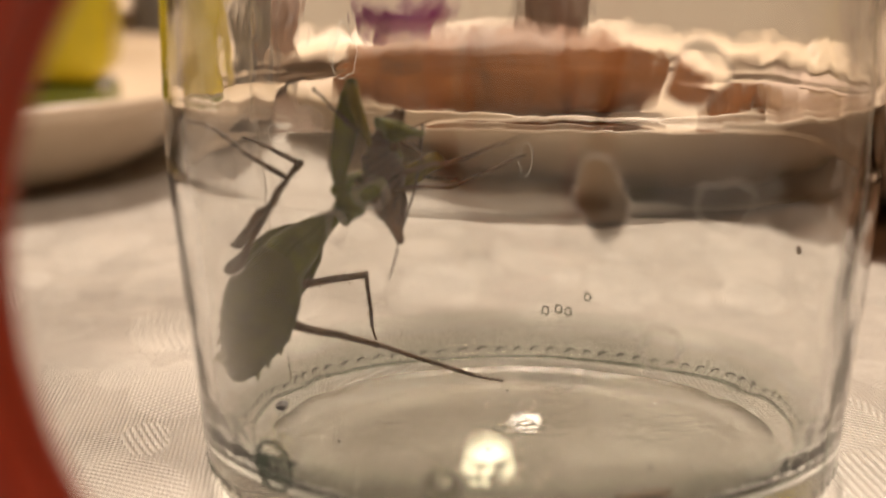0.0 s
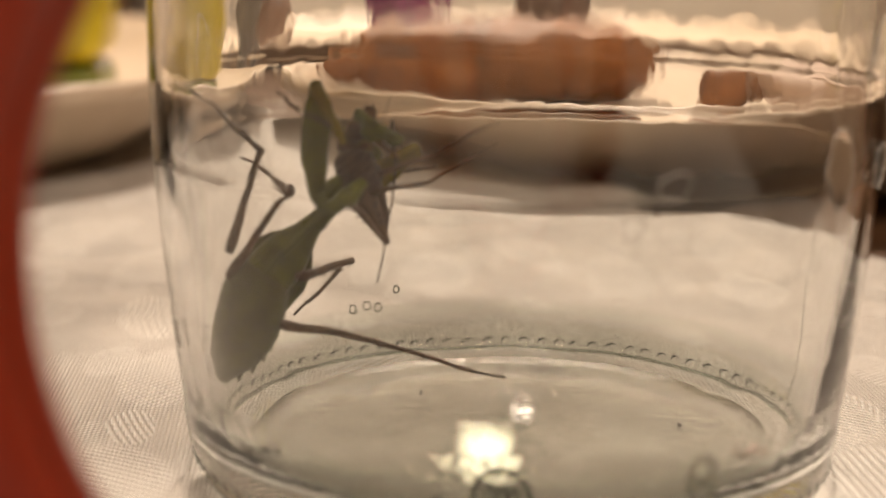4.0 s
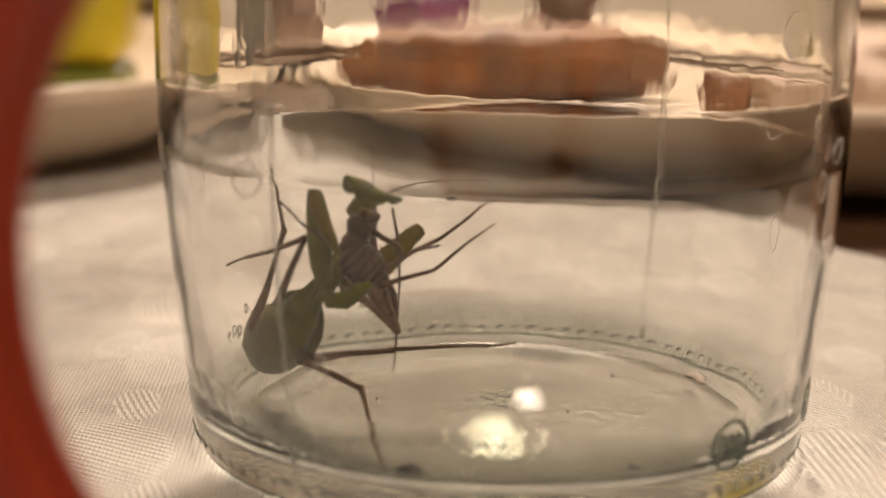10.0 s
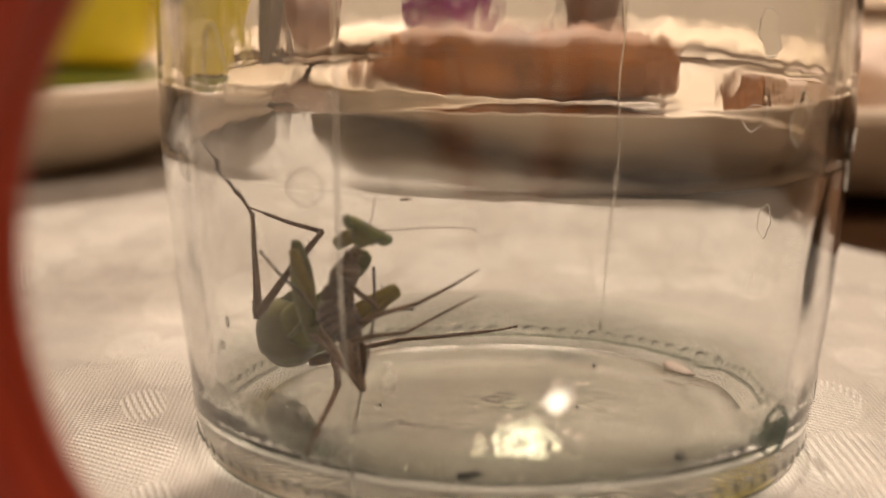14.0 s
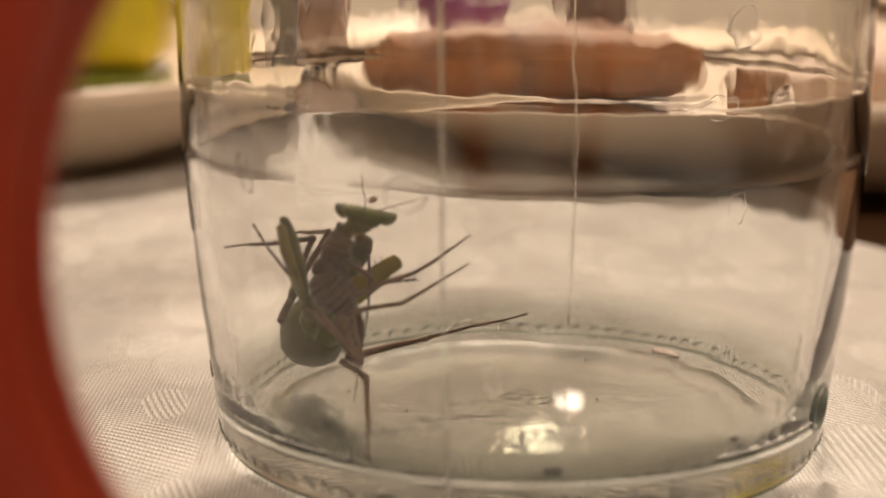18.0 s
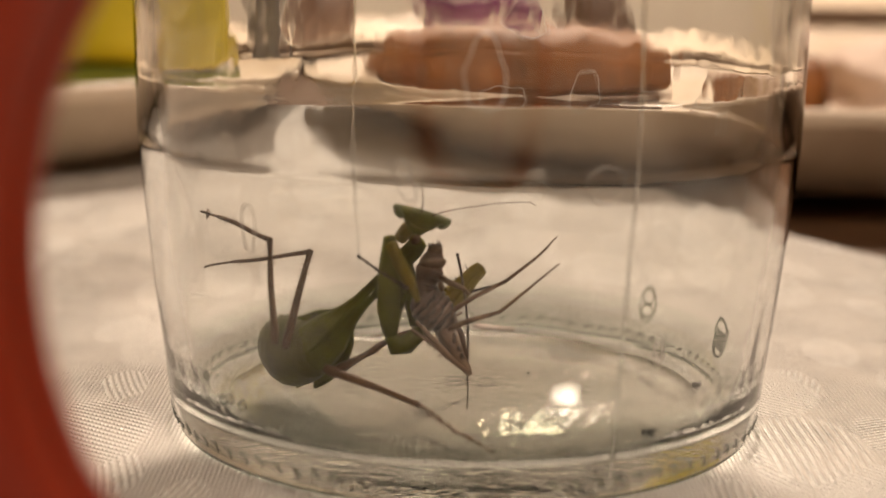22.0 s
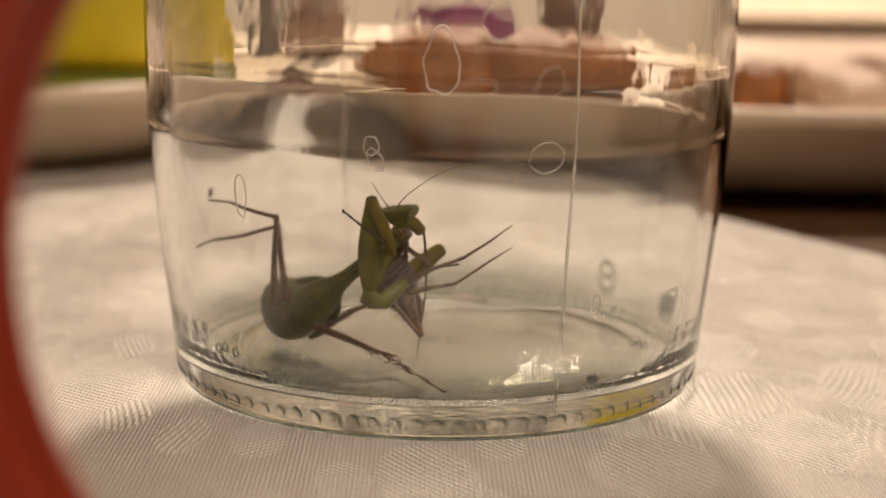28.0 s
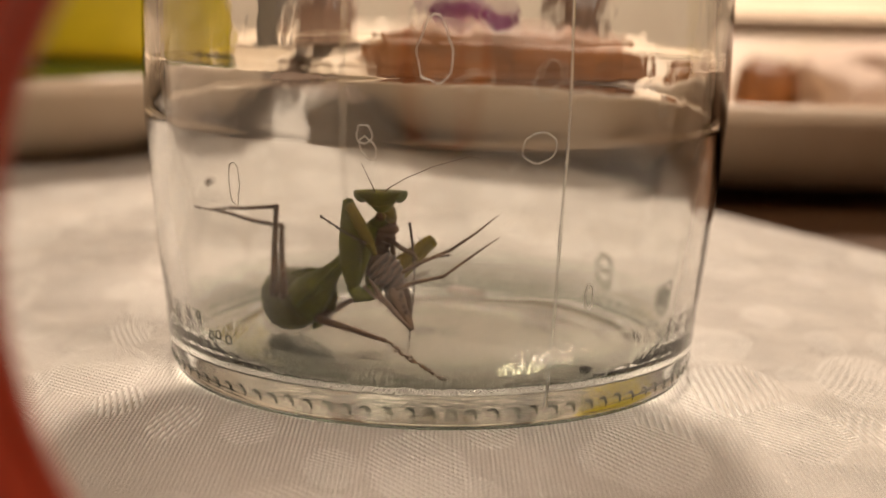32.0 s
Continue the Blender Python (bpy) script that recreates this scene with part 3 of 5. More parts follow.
M_DROP = mottled("dry_dropping", (0.008, 0.007, 0.006), (0.03, 0.026, 0.022), 600, 0.7, 0.6, 0.0002)
M_STAIN = mottled("brown_smear", (0.10, 0.060, 0.036), (0.26, 0.17, 0.11), 500, 0.6, 0.5, 0.0001)
M_STAIN.node_tree.nodes["Principled BSDF"].inputs["Transmission Weight"].default_value = 0.3
droppings = []
for ang, r, z, s, seed, turn in ((-49.0, 0.0308, 0.0062, (0.00065, 0.00125, 0.0005), 1, 20), (-3.0, 0.0305, 0.0052, (0.0005, 0.0009, 0.00045), 2, 60),
                                 (97.0, 0.0200, 0.0048, (0.00025, 0.0003, 0.0002), 3, 0), (-120.0, 0.0150, 0.0047, (0.0002, 0.00025, 0.00015), 4, 0),
                                 (-150.0, 0.0220, 0.0047, (0.0002, 0.0002, 0.00015), 5, 0), (30.0, 0.0100, 0.0047, (0.0002, 0.0002, 0.00015), 6, 0), (-20.0, 0.0220, 0.0047, (0.00018, 0.0002, 0.00015), 8, 0)):
    droppings.append(tagged(speck("dropping", "small dark dry dropping on the jar floor", ang, r, z, s, M_DROP, seed, turn), category="dropping", group="droppings in the jar"))
for ang, r, z, s, seed in ((159.0, 0.0376, 0.0228, (0.0003, 0.0007, 0.0006), 11), (80.5, 0.0290, 0.0046, (0.0011, 0.0026, 0.0003), 12), (75.0, 0.0284, 0.0046, (0.0007, 0.0014, 0.0003), 13)):
    speck("stain", "dark dried stain on the glass", ang, r, z, s, M_STAIN, seed).parent = jar
# raised figures in the jar floor
for k, (dx, dy, rx, ry) in enumerate(((-0.0022, 0, 0.0011, 0.0020), (0.0014, 0.0010, 0.0012, 0.0009), (0.0014, -0.0011, 0.0012, 0.0010))):
    fig = part("raised_figure", ring_mark(rx, ry, 0.00022, 24), M_FIGURE, jar, "raised glass mould figure")
    fig.matrix_basis = pose(0.0005, 0.0005, 0.0039, 0, 0, 175) @ Matrix.Translation((dx, dy, 0))

# mantis
M_MGREEN = mottled("mantis_green", (0.034, 0.042, 0.003), (0.135, 0.140, 0.014), 340, 0.42, 0.4, 0.0001, fine=4.0, sub=0.1)
M_MDULL = mottled("mantis_dull_green", (0.032, 0.032, 0.005), (0.098, 0.096, 0.018), 360, 0.5, 0.4, 0.0001, fine=4.0, sub=0.1)
M_MLEG = mottled("mantis_brown_leg", (0.034, 0.015, 0.006), (0.130, 0.067, 0.030), 420, 0.45, 0.3, 0.00005)
M_MOLIVE = mottled("mantis_olive", (0.075, 0.058, 0.004), (0.23, 0.175, 0.020), 300, 0.42, 0.3, 0.0001, sub=0.1)
M_MEYE = mottled("mantis_eye", (0.050, 0.066, 0.016), (0.13, 0.15, 0.045), 420, 0.38, 0.15, 0.0001)
M_MHAIR = mottled("pale_leg_hair", (0.16, 0.11, 0.075), (0.30, 0.23, 0.17), 500, 0.5)
M_MDARK = mottled("dark_horn", (0.02, 0.012, 0.008), (0.06, 0.035, 0.02), 500, 0.4)
M_CBODY = mottled("cricket_brown", (0.010, 0.006, 0.004), (0.17, 0.100, 0.068), 420, 0.5, 0.4, 0.0001, fine=3.0)
M_CPALE = mottled("cricket_pale", (0.045, 0.026, 0.016), (0.215, 0.138, 0.085), 420, 0.5, 0.3, 0.0001, fine=3.0)
# horn with little gloss
for m in (M_MGREEN, M_MDULL, M_MLEG, M_MOLIVE, M_CBODY, M_CPALE):
    m.node_tree.nodes["Principled BSDF"].inputs["Specular IOR Level"].default_value = 0.22
MM = 0.001


def rod(pts, radii, n=10, flat=1.0, ref=(0, 0, 1)):
    return tube([Vector(p) * MM for p in pts], [r * MM for r in radii], n, flat, ref)


def ball(bm, centre, size, u=14, v=10, scale=MM):
    m = Matrix.Translation(Vector(centre) * scale) @ Matrix.Diagonal((size[0] * scale, size[1] * scale, size[2] * scale, 1))
    bmesh.ops.create_uvsphere(bm, u_segments=u, v_segments=v, radius=1, matrix=m)
    return bm


def one_ball(centre, size, u=14, v=10):
    return smooth(ball(bmesh.new(), centre, size, u, v))


def spine(bm, foot, tip, r=0.09):
    """A thin thorn."""
    a, b = Vector(foot) * MM, Vector(tip) * MM
    d = (b - a).normalized()
    s = d.orthogonal().normalized() * r * MM
    t = d.cross(s)
    base = [bm.verts.new(a + s * math.cos(k * 2.094) + t * math.sin(k * 2.094)) for k in range(3)]
    top = bm.verts.new(b)
    for k in range(3):
        bm.faces.new((base[k], base[(k + 1) % 3], top))


def segmented(length, widths, folds, groove, flat=1.0, x0=0.0):
    """A ringed body along x: widths at even steps, with grooves between the rings."""
    pts, rad = [], []
    steps = folds * 6
    for i in range(steps + 1):
        u = i / steps
        w = float(np.interp(u, np.linspace(0, 1, len(widths)), widths))
        ring = abs(math.sin(math.pi * folds * u)) ** 0.35
        pts.append((x0 + length * u, 0, 0))
        rad.append(max(0.05, w * (1 - groove + groove * ring)))
    return rod(pts, rad, 20, flat)


mantis = thing("praying_mantis", "green praying mantis with brown legs eating a cricket", "mantis")
part("abdomen", segmented(15.0, [2.8, 3.8, 4.3, 4.4, 4.2, 3.6, 2.6, 1.1], 8, 0.009, 0.9, -1.5), M_MDULL, mantis, "dull green ringed abdomen")
fringe = bmesh.new()
for k in range(7):
    x = 1.0 + 1.75 * k
    w = float(np.interp(x, [-1.5, 0.6, 2.8, 4.9, 7.1, 9.2, 11.4, 13.5], [2.8, 3.8, 4.3, 4.4, 4.2, 3.6, 2.6, 1.1]))
    for sy in (-1, 1):
        spine(fringe, (x, sy * w * 0.90, 0.0), (x + 1.2, sy * (w + 0.08), 0.1), 0.55)
        spine(fringe, (x, sy * w * 0.62, 2.3 * w / 4.4), (x + 1.0, sy * w * 0.66, 2.6 * w / 4.4), 0.3)
part("side_lobes", fringe, M_MDULL, mantis, "small pointed lobes along the abdomen")
thorax = part("thorax", rod([(-2, 0, 0), (0, 0, 0), (2.0, 0, 0), (4.0, 0, 0), (5.6, 0, 0), (7.2, 0, 0), (9.0, 0, 0), (11.5, 0, 0), (14, 0, 0), (16.5, 0, 0), (18.4, 0, 0), (19.6, 0, 0)],
                            [2.1, 3.0, 2.95, 2.55, 1.95, 1.4, 1.08, 0.98, 1.0, 1.22, 1.15, 0.8], 18, 0.8), M_MGREEN, mantis, "long narrow green thorax with a waist")
for sy in (-1, 1):
    part("wing_pad", rod([(6.2, 0.9 * sy, -0.9), (4.0, 1.9 * sy, -1.4), (1.5, 2.6 * sy, -1.9), (-0.8, 3.0 * sy, -2.1), (-2.4, 3.3 * sy, -2.2), (-3.4, 3.5 * sy, -2.2)], [0.4, 1.1, 1.5, 1.35, 0.8, 0.15], 12, 0.35), M_MGREEN, thorax, "short green wing pad with a pointed tip")
    part("hind_wing_pad", rod([(3.2, 1.5 * sy, -1.8), (0.5, 2.1 * sy, -2.6), (-2.6, 2.2 * sy, -3.0), (-5.2, 2.0 * sy, -3.1)], [0.4, 1.1, 1.0, 0.12], 12, 0.3), M_MGREEN, thorax, "lower green wing pad")
keel = rod([(1, 0, 2.3), (6, 0, 1.9), (12, 0, 1.0), (18, 0, 0.9)], [0.25, 0.3, 0.25, 0.15], 6)
part("keel", keel, M_MGREEN, thorax)


def head_shape():
    """A wide flat triangle with rounded corners, narrowing to the mouth."""
    bm = bmesh.new()
    bmesh.ops.create_uvsphere(bm, u_segments=32, v_segments=24, radius=1, matrix=Matrix.Rotation(radians(90), 4, "X"))
    at = [-1, -0.85, -0.5, -0.1, 0.3, 0.65, 0.85, 1]
    for v in bm.verts:
        x, y, z = v.co
        rho = max(1e-6, math.hypot(x, z))
        w = float(np.interp(y, at, [0.0, 0.75, 1.25, 2.05, 2.75, 3.1, 3.0, 0.0]))
        d = float(np.interp(y, at, [0.0, 0.55, 0.85, 1.1, 1.25, 1.2, 0.95, 0.0]))
        h = y * (1.75 if y < 0 else 1.0)
        dip = 0.04 * (1 - (x / rho) ** 2) * max(0.0, y)
        v.co = Vector((x / rho * w, h - dip + 0.2, z / rho * d)) * MM * 1.15
    return smooth(bm)


head = part("head", head_shape(), M_MGREEN, mantis, "green triangular head")
for sx in (-1, 1):
    eye = one_ball((0, 0, 0), (0.60, 1.0, 0.85))
    eye.transform(Matrix.Translation((2.95 * sx * MM, 0.50 * MM, 0.05 * MM)) @ Matrix.Rotation(radians(-48 * sx), 4, "Z"))
    part("eye", eye, M_MEYE, head, "long green eye at the corner of the head")
    part("palp", rod([(0.3 * sx, -1.5, 0.7), (0.7 * sx, -2.1, 0.9), (0.35 * sx, -2.6, 0.8)], [0.14, 0.12, 0.06], 6), M_MOLIVE, head)
part("neck", rod([(0, 0.1, -0.3), (0, -0.8, -1.2), (0, -2.0, -2.4), (0, -3.4, -3.4)], [0.8, 0.85, 0.95, 0.8], 12), M_MOLIVE, head, "short olive neck")
part("jaw", one_ball((0, -2.1, 0.5), (0.7, 0.6, 0.7)), M_MLEG, head, "brown jaw")
part("face_ridge", rod([(-1.5, -0.35, 1.05), (0, -0.62, 1.32), (1.5, -0.35, 1.05)], [0.06, 0.09, 0.06], 6), M_MOLIVE, head)
part("antenna", rod([(-0.5, 1.0, 0.7), (-1.0, 2.6, 1.0), (-2.3, 5.2, 0.8)], [0.09, 0.06, 0.04], 6), M_MLEG, head, "thin brown antenna")
part("antenna", rod([(0.5, 1.0, 0.7), (1.6, 1.9, 1.0), (4.0, 3.2, 1.2), (8.0, 4.8, 0.8), (12.5, 6.0, 0.0), (13.6, 5.7, -0.3)], [0.09, 0.07, 0.055, 0.045, 0.035, 0.03], 6), M_MLEG, head, "thin brown antenna")


def feet(bm_points, r, parent, mat=None):
    """A jointed foot: a string of small beads with a hook."""
    bm = bmesh.new()
    pts = [Vector(p) for p in bm_points]
    for i in range(6):
        u = i / 5
        k = u * (len(pts) - 1)
        j = min(int(k), len(pts) - 2)
        c = pts[j].lerp(pts[j + 1], k - j)
        ball(bm, c, (r * 1.9, r * 1.1, r * 1.1), 8, 6)
    add_to(bm, rod(pts, [r * 0.75] * len(pts), 6), Matrix.Identity(4))
    spine(bm, pts[-1], pts[-1] + (pts[-1] - pts[-2]).normalized() * 0.7 + Vector((0, 0.3, 0)), 0.08)
    return part("foot", smooth(bm), mat or M_MDARK, parent, "dark jointed foot")


# grasping front legs
grip_leg_a = part("front_femur", rod([(-0.4, 0, 0), (0.8, 0.15, 0), (3, 0.2, 0), (6, 0.1, 0), (9, 0.0, 0), (11.5, 0.1, 0), (13.0, 0.3, 0)], [0.65, 1.0, 1.38, 1.6, 1.42, 0.95, 0.5], 16, 0.6), M_MGREEN, mantis, "broad green front thigh")
part("front_tibia", rod([(0.1, 0.2, 0.7), (2.5, 1.4, 1.3), (5.0, 2.6, 1.6), (7.0, 3.4, 1.5)], [0.7, 0.85, 0.7, 0.3], 12, 0.7), M_MOLIVE, grip_leg_a, "folded olive shin")
part("trochanter", rod([(12.2, 0.2, 0), (13.5, 0.7, -0.2), (13.5, 2.2, -0.7), (12.3, 3.8, -1.4), (11.2, 5.0, -2.0)], [0.8, 1.1, 1.15, 1.0, 0.6], 12), M_MGREEN, grip_leg_a, "green lobe at the foot of the thigh")
bm = bmesh.new()
for k in range(9):
    x = 1.6 + 0.62 * k
    spine(bm, (x, 0.9 + 0.47 * k * 0.7, 1.5), (x + 0.35, 1.8 + 0.47 * k * 0.7, 1.9))
    spine(bm, (x + 1.5, 1.2, 0.8), (x + 1.7, 2.3, 1.3))
part("spines", bm, M_MDARK, grip_leg_a, "dark thorns")
feet([(4.9, 1.9, 2.1), (3.0, -0.9, 2.3), (1.1, -3.4, 2.2)], 0.16, grip_leg_a)
part("tarsus", rod([(5.2, 2.3, 2.0), (3.0, -0.9, 2.3), (1.2, -3.2, 2.2)], [0.2, 0.15, 0.1], 6), M_MDARK, grip_leg_a)
grip_leg_b = part("front_femur", rod([(-0.3, 0, 0), (0.5, 0.0, 0), (2.5, 0, 0), (5.5, 0, 0), (9, 0, 0), (10.5, 0, 0)], [0.85, 1.0, 1.1, 1.25, 1.2, 0.7], 14, 0.7), M_MOLIVE, mantis, "olive front thigh, seen end on")
part("front_tibia", rod([(0.2, 0.3, 0.4), (3.0, 1.0, 0.7), (6.0, 1.4, 0.8), (7.5, 1.4, 0.8)], [0.42, 0.48, 0.42, 0.2], 10, 0.7), M_MOLIVE, grip_leg_b, "folded olive shin")
bm = bmesh.new()
for k in range(8):
    spine(bm, (1.2 + k * 0.9, -0.9, 0.3), (1.0 + k * 0.9, -1.7, 0.5))
part("spines", bm, M_MDARK, grip_leg_b, "dark thorns")
feet([(2.4, 1.3, 1.4), (1.2, 1.9, 1.6), (-0.6, 2.8, 1.6)], 0.16, grip_leg_b)
coxa_a = part("front_coxa", rod([(0, 0, 0), (2, 0, 0), (5.5, 0, 0), (9.0, 0, 0)], [0.8, 1.05, 1.0, 0.7], 12), M_MGREEN, mantis, "green front hip")
coxa_b = part("front_coxa", rod([(0, 0, 0), (2, 0, 0), (5.5, 0, 0), (8.2, 0, 0)], [0.8, 1.0, 0.95, 0.7], 12), M_MGREEN, mantis, "green front hip")


def walking_leg(shin):
    femur = part("femur", rod([(-1.0, 0, 0), (0, 0, 0), (1.5, 0, 0), (6, 0.1, 0), (10.5, 0.0, 0), (11.6, 0, 0)], [0.55, 0.66, 0.52, 0.41, 0.34, 0.44], 10), M_MLEG, mantis, "thin brown thigh")
    tibia = part("tibia", rod([(-0.1, 0, 0), (1.0, 0.08, 0), (shin * 0.5, 0.12, 0), (shin - 3.5, 0, 0)], [0.37, 0.29, 0.24, 0.22], 8), M_MLEG, mantis, "thin brown shin")
    for limb, length, r in ((femur, 11.0, 0.5), (tibia, shin - 3.6, 0.27)):
        bm = bmesh.new()
        for k in range(70):
            x, a = random.uniform(0.3, length), random.uniform(0, 6.283)
            y, z = r * 0.9 * math.cos(a), r * 0.9 * math.sin(a)
            spine(bm, (x, y, z), (x + random.uniform(0.1, 0.35), y * 2.0, z * 2.0), 0.045)
        part("fine_hair", bm, M_MHAIR, limb)
    bm = bmesh.new()
    for k in range(5):
        x = (shin - 4.2) - k * 0.9
        spine(bm, (x, 0.2, 0), (x + 0.5, 0.55, 0.1), 0.05)
    part("bristles", bm, M_MDARK, tibia)
    feet([(shin - 3.4, 0, 0), (shin - 1.6, 0.1, 0), (shin - 0.2, 0.25, 0)], 0.17, tibia, M_MLEG)
    return femur, tibia


femur_la, tibia_la = walking_leg(13.5)
femur_lb, tibia_lb = walking_leg(13.5)
femur_ra, tibia_ra = walking_leg(15.5)
femur_rb, tibia_rb = walking_leg(15.5)

# cricket held in the front legs
cricket = thing("cricket", "brown mottled cricket, half eaten, in the front legs", "cricket")


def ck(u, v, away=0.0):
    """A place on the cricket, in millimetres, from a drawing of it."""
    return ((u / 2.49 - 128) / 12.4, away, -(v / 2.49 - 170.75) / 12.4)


def striped(name, base, band):
    m, nt, b = material(name)
    co = nt.nodes.new("ShaderNodeTexCoord")
    w = node(nt, "ShaderNodeTexWave", Scale=480.0, Distortion=6.5, Detail=5.0)
    w.bands_direction = "DIAGONAL"
    flip = nt.nodes.new("ShaderNodeMapping")
    flip.inputs["Scale"].default_value = (1.0, 0.2, -1.0)
    w.inputs["Detail Scale"].default_value = 3.0
    n = node(nt, "ShaderNodeTexNoise", Scale=900.0, Detail=4.0)
    nt.links.new(co.outputs["Object"], flip.inputs["Vector"])
    nt.links.new(flip.outputs[0], w.inputs["Vector"])
    nt.links.new(co.outputs["Object"], n.inputs["Vector"])
    mul = nt.nodes.new("ShaderNodeMath")
    mul.operation = "MULTIPLY_ADD"
    nt.links.new(n.outputs[0], mul.inputs[0])
    mul.inputs[1].default_value = 1.0
    nt.links.new(w.outputs[1], mul.inputs[2])
    r = ramp(nt, mul.outputs[0], [(0.55, band), (1.0, base)])
    nt.links.new(r.outputs[0], b.inputs["Base Color"])
    b.inputs["Roughness"].default_value = 0.45
    bump(nt, b, mul.outputs[0], 0.4, 0.0001)
    return m


M_CSTRIPE = striped("cricket_banded", (0.095, 0.055, 0.036), (0.014, 0.007, 0.005))


def ringed_between(a, b, widths, folds, groove, flat=1.0):
    a, b = Vector(a), Vector(b)
    pts, rad = [], []
    steps = folds * 6
    for i in range(steps + 1):
        u = i / steps
        w = float(np.interp(u, np.linspace(0, 1, len(widths)), widths))
        pts.append(a.lerp(b, u))
        rad.append(max(0.05, w * (1 - groove + groove * abs(math.sin(math.pi * folds * u)) ** 0.4)))
    return rod(pts, rad, 18, flat, (0, 1, 0))


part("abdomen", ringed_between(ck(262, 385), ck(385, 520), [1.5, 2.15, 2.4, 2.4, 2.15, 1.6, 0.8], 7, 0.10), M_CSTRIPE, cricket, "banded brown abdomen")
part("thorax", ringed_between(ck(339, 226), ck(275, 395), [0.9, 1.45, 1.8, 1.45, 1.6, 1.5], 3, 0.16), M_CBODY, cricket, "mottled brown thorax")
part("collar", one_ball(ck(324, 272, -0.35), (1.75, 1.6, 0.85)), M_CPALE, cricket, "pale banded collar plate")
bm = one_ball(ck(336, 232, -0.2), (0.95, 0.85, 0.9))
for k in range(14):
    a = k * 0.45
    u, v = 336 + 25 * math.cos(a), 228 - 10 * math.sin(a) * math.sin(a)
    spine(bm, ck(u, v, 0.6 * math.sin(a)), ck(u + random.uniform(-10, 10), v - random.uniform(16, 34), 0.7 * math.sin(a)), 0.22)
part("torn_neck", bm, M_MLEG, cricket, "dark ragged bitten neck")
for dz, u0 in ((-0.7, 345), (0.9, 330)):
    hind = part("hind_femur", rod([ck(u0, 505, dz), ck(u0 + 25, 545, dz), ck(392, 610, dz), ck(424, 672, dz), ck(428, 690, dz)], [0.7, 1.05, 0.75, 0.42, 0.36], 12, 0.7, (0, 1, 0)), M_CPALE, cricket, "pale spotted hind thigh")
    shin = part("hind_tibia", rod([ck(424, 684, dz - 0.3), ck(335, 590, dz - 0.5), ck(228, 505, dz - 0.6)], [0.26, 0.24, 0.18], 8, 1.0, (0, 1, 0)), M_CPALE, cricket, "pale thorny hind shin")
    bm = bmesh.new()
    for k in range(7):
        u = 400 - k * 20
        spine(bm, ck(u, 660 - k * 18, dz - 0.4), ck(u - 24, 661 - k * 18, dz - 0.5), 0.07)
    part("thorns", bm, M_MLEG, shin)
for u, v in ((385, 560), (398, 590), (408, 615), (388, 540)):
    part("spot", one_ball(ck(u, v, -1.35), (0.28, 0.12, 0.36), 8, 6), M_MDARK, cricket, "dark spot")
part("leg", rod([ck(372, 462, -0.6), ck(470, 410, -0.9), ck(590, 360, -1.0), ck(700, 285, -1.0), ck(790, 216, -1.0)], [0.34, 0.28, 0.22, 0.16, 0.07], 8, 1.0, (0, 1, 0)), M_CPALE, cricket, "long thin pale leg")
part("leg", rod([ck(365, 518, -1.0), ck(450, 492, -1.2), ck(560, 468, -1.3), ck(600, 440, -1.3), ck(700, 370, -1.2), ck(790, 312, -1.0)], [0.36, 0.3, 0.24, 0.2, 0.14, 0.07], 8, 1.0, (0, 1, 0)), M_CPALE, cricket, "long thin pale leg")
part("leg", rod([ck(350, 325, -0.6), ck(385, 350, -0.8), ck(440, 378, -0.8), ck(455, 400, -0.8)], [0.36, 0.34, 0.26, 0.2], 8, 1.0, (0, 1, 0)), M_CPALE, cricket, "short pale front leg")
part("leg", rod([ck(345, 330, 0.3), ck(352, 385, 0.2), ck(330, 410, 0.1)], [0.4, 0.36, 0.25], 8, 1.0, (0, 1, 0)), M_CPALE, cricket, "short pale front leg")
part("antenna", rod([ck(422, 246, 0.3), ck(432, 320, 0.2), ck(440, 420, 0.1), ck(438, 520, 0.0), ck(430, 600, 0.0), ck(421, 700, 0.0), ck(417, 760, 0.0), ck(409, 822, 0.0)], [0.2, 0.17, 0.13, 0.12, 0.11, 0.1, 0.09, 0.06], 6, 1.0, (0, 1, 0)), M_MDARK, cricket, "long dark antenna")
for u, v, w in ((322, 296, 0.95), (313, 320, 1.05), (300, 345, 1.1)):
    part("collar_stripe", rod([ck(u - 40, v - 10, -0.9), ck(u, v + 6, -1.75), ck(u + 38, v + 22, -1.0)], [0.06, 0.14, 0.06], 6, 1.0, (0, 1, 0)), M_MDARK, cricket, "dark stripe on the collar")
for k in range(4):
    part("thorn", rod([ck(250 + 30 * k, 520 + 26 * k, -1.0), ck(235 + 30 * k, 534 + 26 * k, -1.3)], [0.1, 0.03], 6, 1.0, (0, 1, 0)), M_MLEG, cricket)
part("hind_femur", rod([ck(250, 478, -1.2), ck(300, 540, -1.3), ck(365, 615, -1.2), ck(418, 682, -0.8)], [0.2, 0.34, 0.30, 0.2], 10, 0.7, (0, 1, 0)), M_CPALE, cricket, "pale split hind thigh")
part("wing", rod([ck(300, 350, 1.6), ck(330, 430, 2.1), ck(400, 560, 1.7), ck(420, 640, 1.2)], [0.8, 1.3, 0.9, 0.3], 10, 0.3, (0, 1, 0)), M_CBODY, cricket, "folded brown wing")


